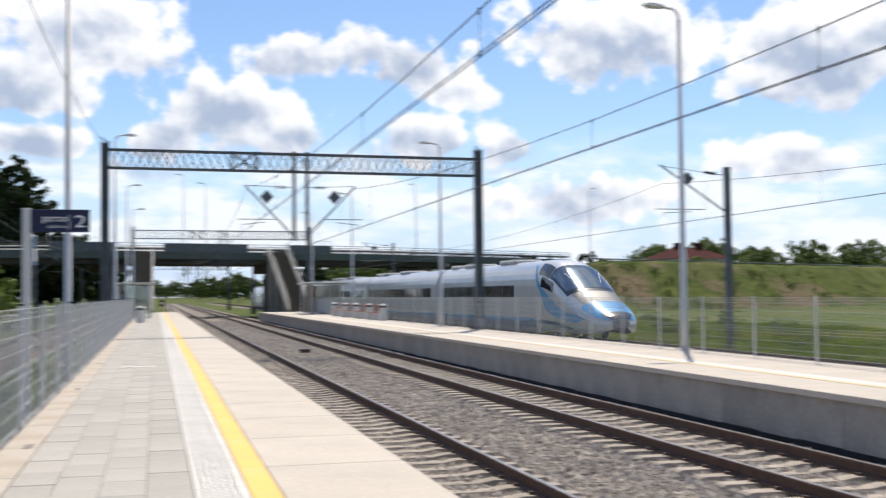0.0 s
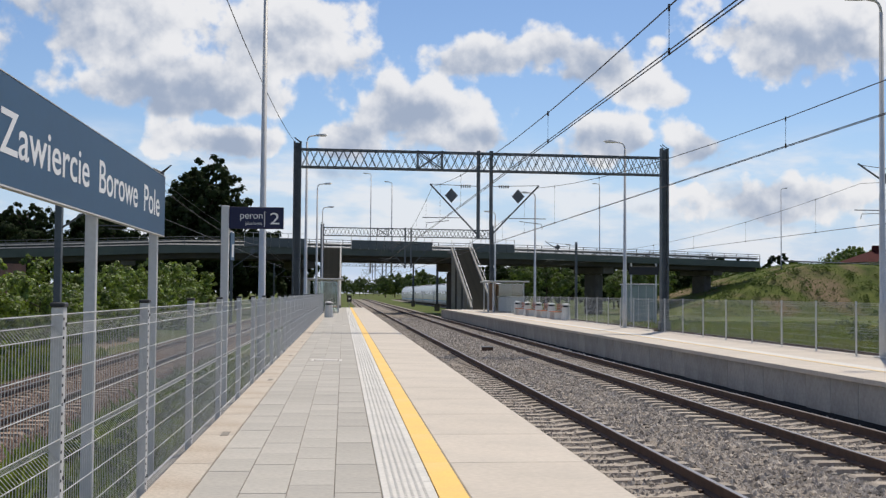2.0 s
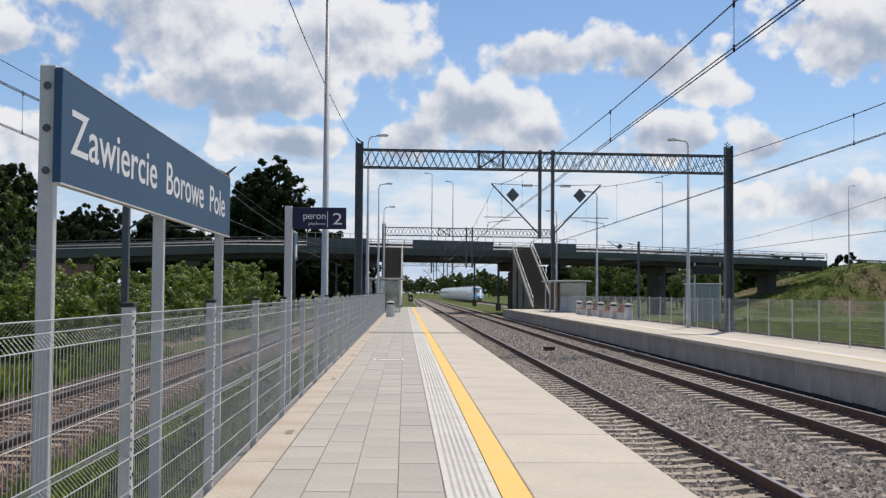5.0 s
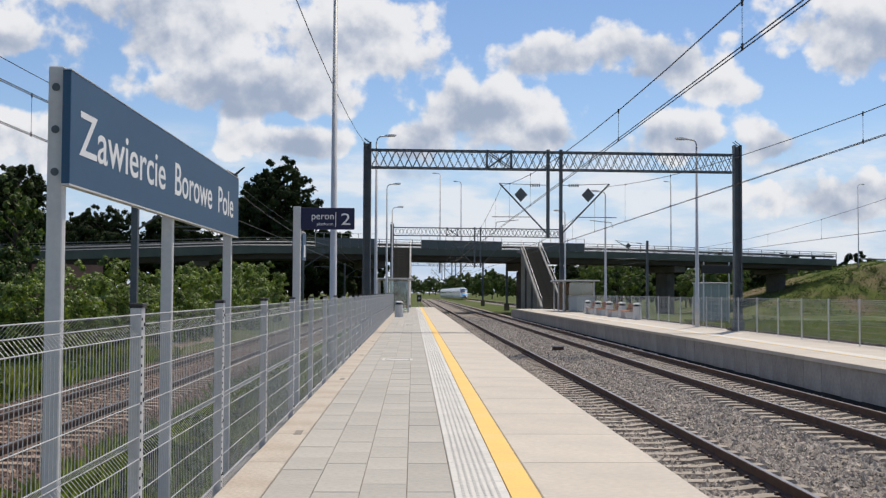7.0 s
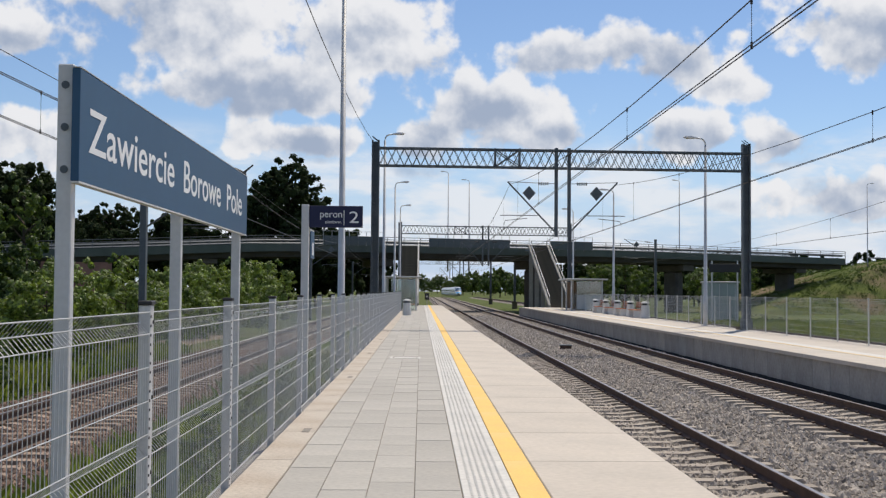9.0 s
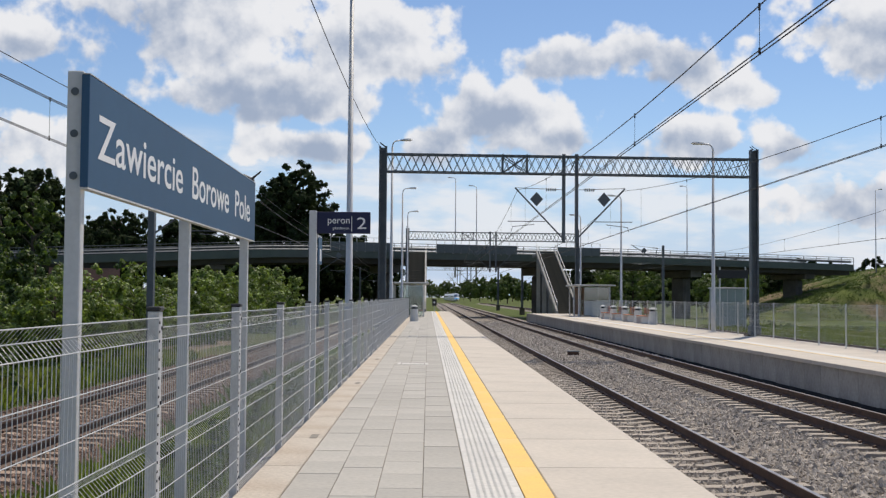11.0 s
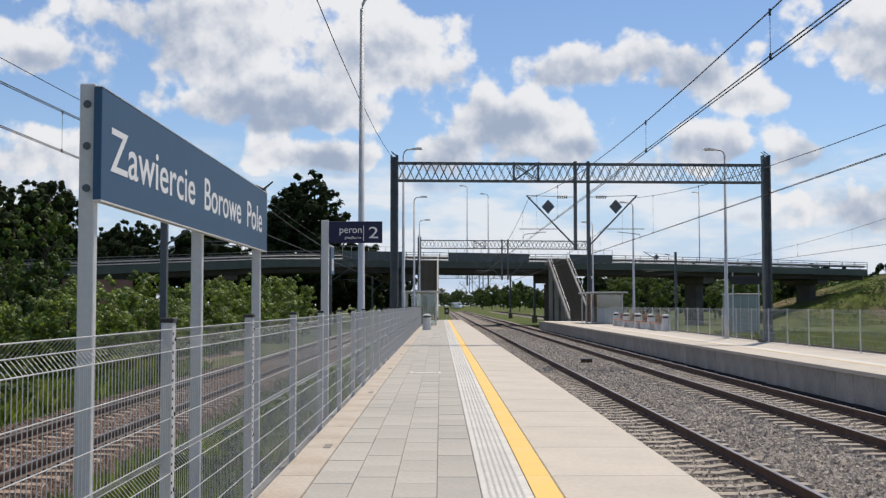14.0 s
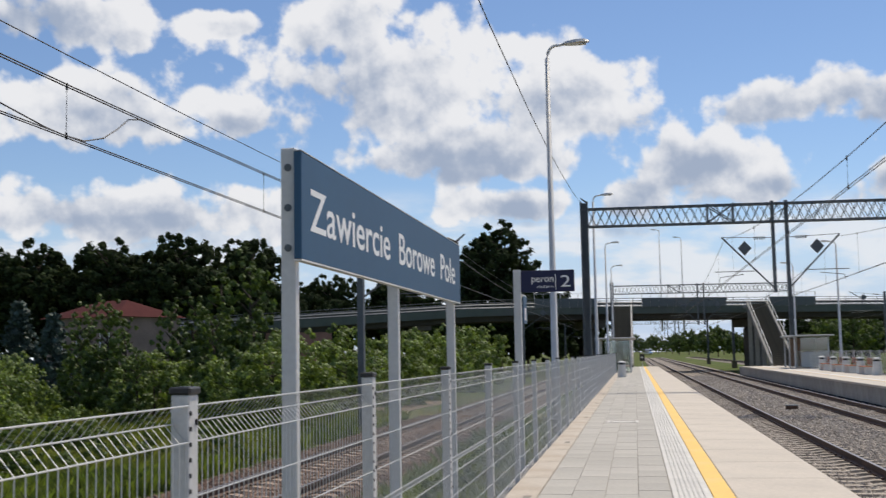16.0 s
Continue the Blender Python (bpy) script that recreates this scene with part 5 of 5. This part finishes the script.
place(tree("poplar", 5, 8.0, 3.6, 18, 10000, 0.12, LEAF, "slender green tree with upright crown", column=True, base=0.1),
      [(-16.9, 48, -1, 0, 0.92), (-19.0, 50, -1, 70, 0.85), (-18.0, 46.5, -1, 140, 0.62), (-20.8, 51, -1, 30, 0.72), (-22.2, 45, -1.1, 10, 0.68), (-20.6, 43.5, -1.1, 200, 0.55),
       (-16.2, 42, -1.1, 100, 0.55), (-13.9, 40, -1.1, 250, 0.5), (-25.0, 48, -1.1, 300, 0.6), (-19.2, 45, -1.1, 220, 0.66), (-17.6, 38, -1.2, 50, 0.4), (-26.5, 52, -1.1, 170, 0.72)])
place(tree("shrub", 21, 3.9, 4.2, 11, 9000, 0.085, LEAF_LIGHT, "dense bright green shrub beside the side track", "shrub", base=0.12),
      [(-11.9 - 0.9 * (k % 2), 36 + 4.9 * k, -1.1, 77 * k, 0.84 + 0.030 * k + 0.10 * math.sin(k * 2.6)) for k in range(11)]
      + [(-18.5, 41.5, -1.2, 90, 0.8), (-13.5, 36.5, -1.2, 200, 0.7), (-22.5, 38, -1.3, 10, 0.7), (-25, 41, -1.3, 10, 0.75), (-27.5, 46, -1.2, 60, 0.8),
         (-14.5, 27, -1.4, 60, 0.45), (-17.5, 28.5, -1.4, 160, 0.55), (-20, 32, -1.4, 20, 0.55)])
place(spruce(3, 6.6, 4.0, "bluish young spruce beside a house"), [(-33.8, 58, -1.2, 0, 1.0), (-31.2, 57, -1.2, 60, 0.88)])
place(tree("field_tree", 31, 8.4, 7.5, 16, 5500, 0.19, LEAF, "green tree beyond the bridge"),
      [(27.5 + 4.9 * k, 170 + 8 * (k % 3), -1, 61 * k, 0.86 + 0.16 * math.sin(k * 1.7)) for k in range(15)]
      + [(104 + 4.2 * k, 222 + 9 * (k % 3), 0.5, 70 * k, 1.35 + 0.22 * math.sin(k * 2.7)) for k in range(18)])
place(tree("dark_wood_tree", 41, 10.0, 8.5, 16, 5500, 0.42, LEAF_SHADED, "tree of the distant wood, leaves darkened as backlit"),
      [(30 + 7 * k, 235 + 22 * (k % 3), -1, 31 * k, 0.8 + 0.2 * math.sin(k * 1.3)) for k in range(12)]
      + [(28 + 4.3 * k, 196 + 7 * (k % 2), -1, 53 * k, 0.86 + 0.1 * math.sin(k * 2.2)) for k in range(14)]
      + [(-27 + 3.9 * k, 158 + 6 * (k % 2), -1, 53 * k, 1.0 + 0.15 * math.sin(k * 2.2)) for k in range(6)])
# no air haze is modelled: the lighter leaf colour imitates it on these far trees
place(tree("far_wood_tree", 43, 10.0, 8.5, 16, 4500, 0.45, LEAF, "green tree of a far wood along the line, leaf tone lightened in place of haze"),
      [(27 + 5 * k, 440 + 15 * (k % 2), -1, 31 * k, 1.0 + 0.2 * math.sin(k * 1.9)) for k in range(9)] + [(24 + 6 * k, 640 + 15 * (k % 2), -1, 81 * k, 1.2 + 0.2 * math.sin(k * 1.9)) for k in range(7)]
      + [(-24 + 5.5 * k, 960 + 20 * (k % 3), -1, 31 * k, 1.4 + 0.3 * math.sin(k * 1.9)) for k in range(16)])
place(tree("weed_bush", 77, 1.5, 1.8, 8, 1600, 0.06, LEAF, "low weedy bush in the meadow", "bush", trunk=False, base=0.05),
      [(27.5, 57, -1.1, 0, 1.0), (28.6, 60, -1.1, 40, 0.8), (26.4, 61, -1.1, 80, 0.6), (30.5, 50, -1.1, 10, 0.7), (33, 55, -1.1, 60, 0.8), (25, 40, -1.1, 60, 0.6), (36, 66, -1.1, 90, 1.0), (27.3, 36, -1.1, 90, 0.5), (-2.7, 12.3, -1.15, 30, 0.55), (-3.0, 15.2, -1.15, 70, 0.7), (-2.5, 19.5, -1.15, 20, 0.6), (-3.4, 24, -1.1, 20, 0.7)]
      + [(23 + 20 * rnd.random(), 28 + 65 * rnd.random(), -1.1, 360 * rnd.random(), 0.28 + 0.45 * rnd.random()) for _ in range(34)]
      + [(14.2 + 2.6 * rnd.random(), 24 + 60 * rnd.random(), -1.1, 360 * rnd.random(), 0.3 + 0.3 * rnd.random()) for _ in range(16)]
      + [(-9.6 - 7 * rnd.random(), 14 + 22 * rnd.random(), -1.15, 360 * rnd.random(), 0.45 + 0.5 * rnd.random()) for _ in range(32)]
      + [(x, y, bank_height(x, y) - 0.1, 11 * x, 0.4 + 0.12 * math.sin(x)) for x, y in ((52 + 4.5 * k, 138 + 1.575 * k + 2.0 * (k % 3)) for k in range(14))]
      + [(x, y, bank_height(x, y) - 0.1, 360 * rnd.random(), 0.35 + 0.5 * rnd.random()) for x, y in ((46 + 60 * rnd.random(), 0) for _ in range(70)) for y in (131 + 0.35 * (x - 5.6) - 3 - 11 * rnd.random(),)])
blades("grass_by_side_track", [(-4.4, -1.8, 5, 40), (-16, -9.0, 8, 45), (-30, -16, 20, 50)], 34000, 0.42, "long weedy grass by the side track")
blades("meadow_grass", [(13.8, 17.4, 18, 70), (22.6, 40, 22, 95)], 42000, 0.36, "tall meadow grass behind the opposite platform", 4)
blades("bank_weeds", [(42, 115, 128, 178)], 26000, 0.25, "rough weeds on the road embankment", 6, LEAF, level=lambda x, y: max(-1.3, bank_height(x, y)))

rng = np.random.default_rng(12)
v, f = [], []
for _ in range(260):
    k = rng.integers(0, 9)
    x, y, z = -10.6 - 0.45 * (k % 3) + rng.normal() * 0.12, 16.4 + 0.7 * (k // 3) + rng.normal() * 0.12, -0.42 + 0.06 * (k % 4) + rng.normal() * 0.03
    n = len(v)
    v += [(x - 0.018, y, z), (x, y - 0.018, z + 0.008), (x + 0.018, y, z), (x, y + 0.018, z - 0.004)]
    f += [(n, n + 1, n + 2), (n, n + 2, n + 3)]
tagged(raw("white_flower_heads", v, f, WHITE), "small white wild flower heads among the weeds", "wild flowers", kind="stuff")

# ---- what moves ----
motions(train())
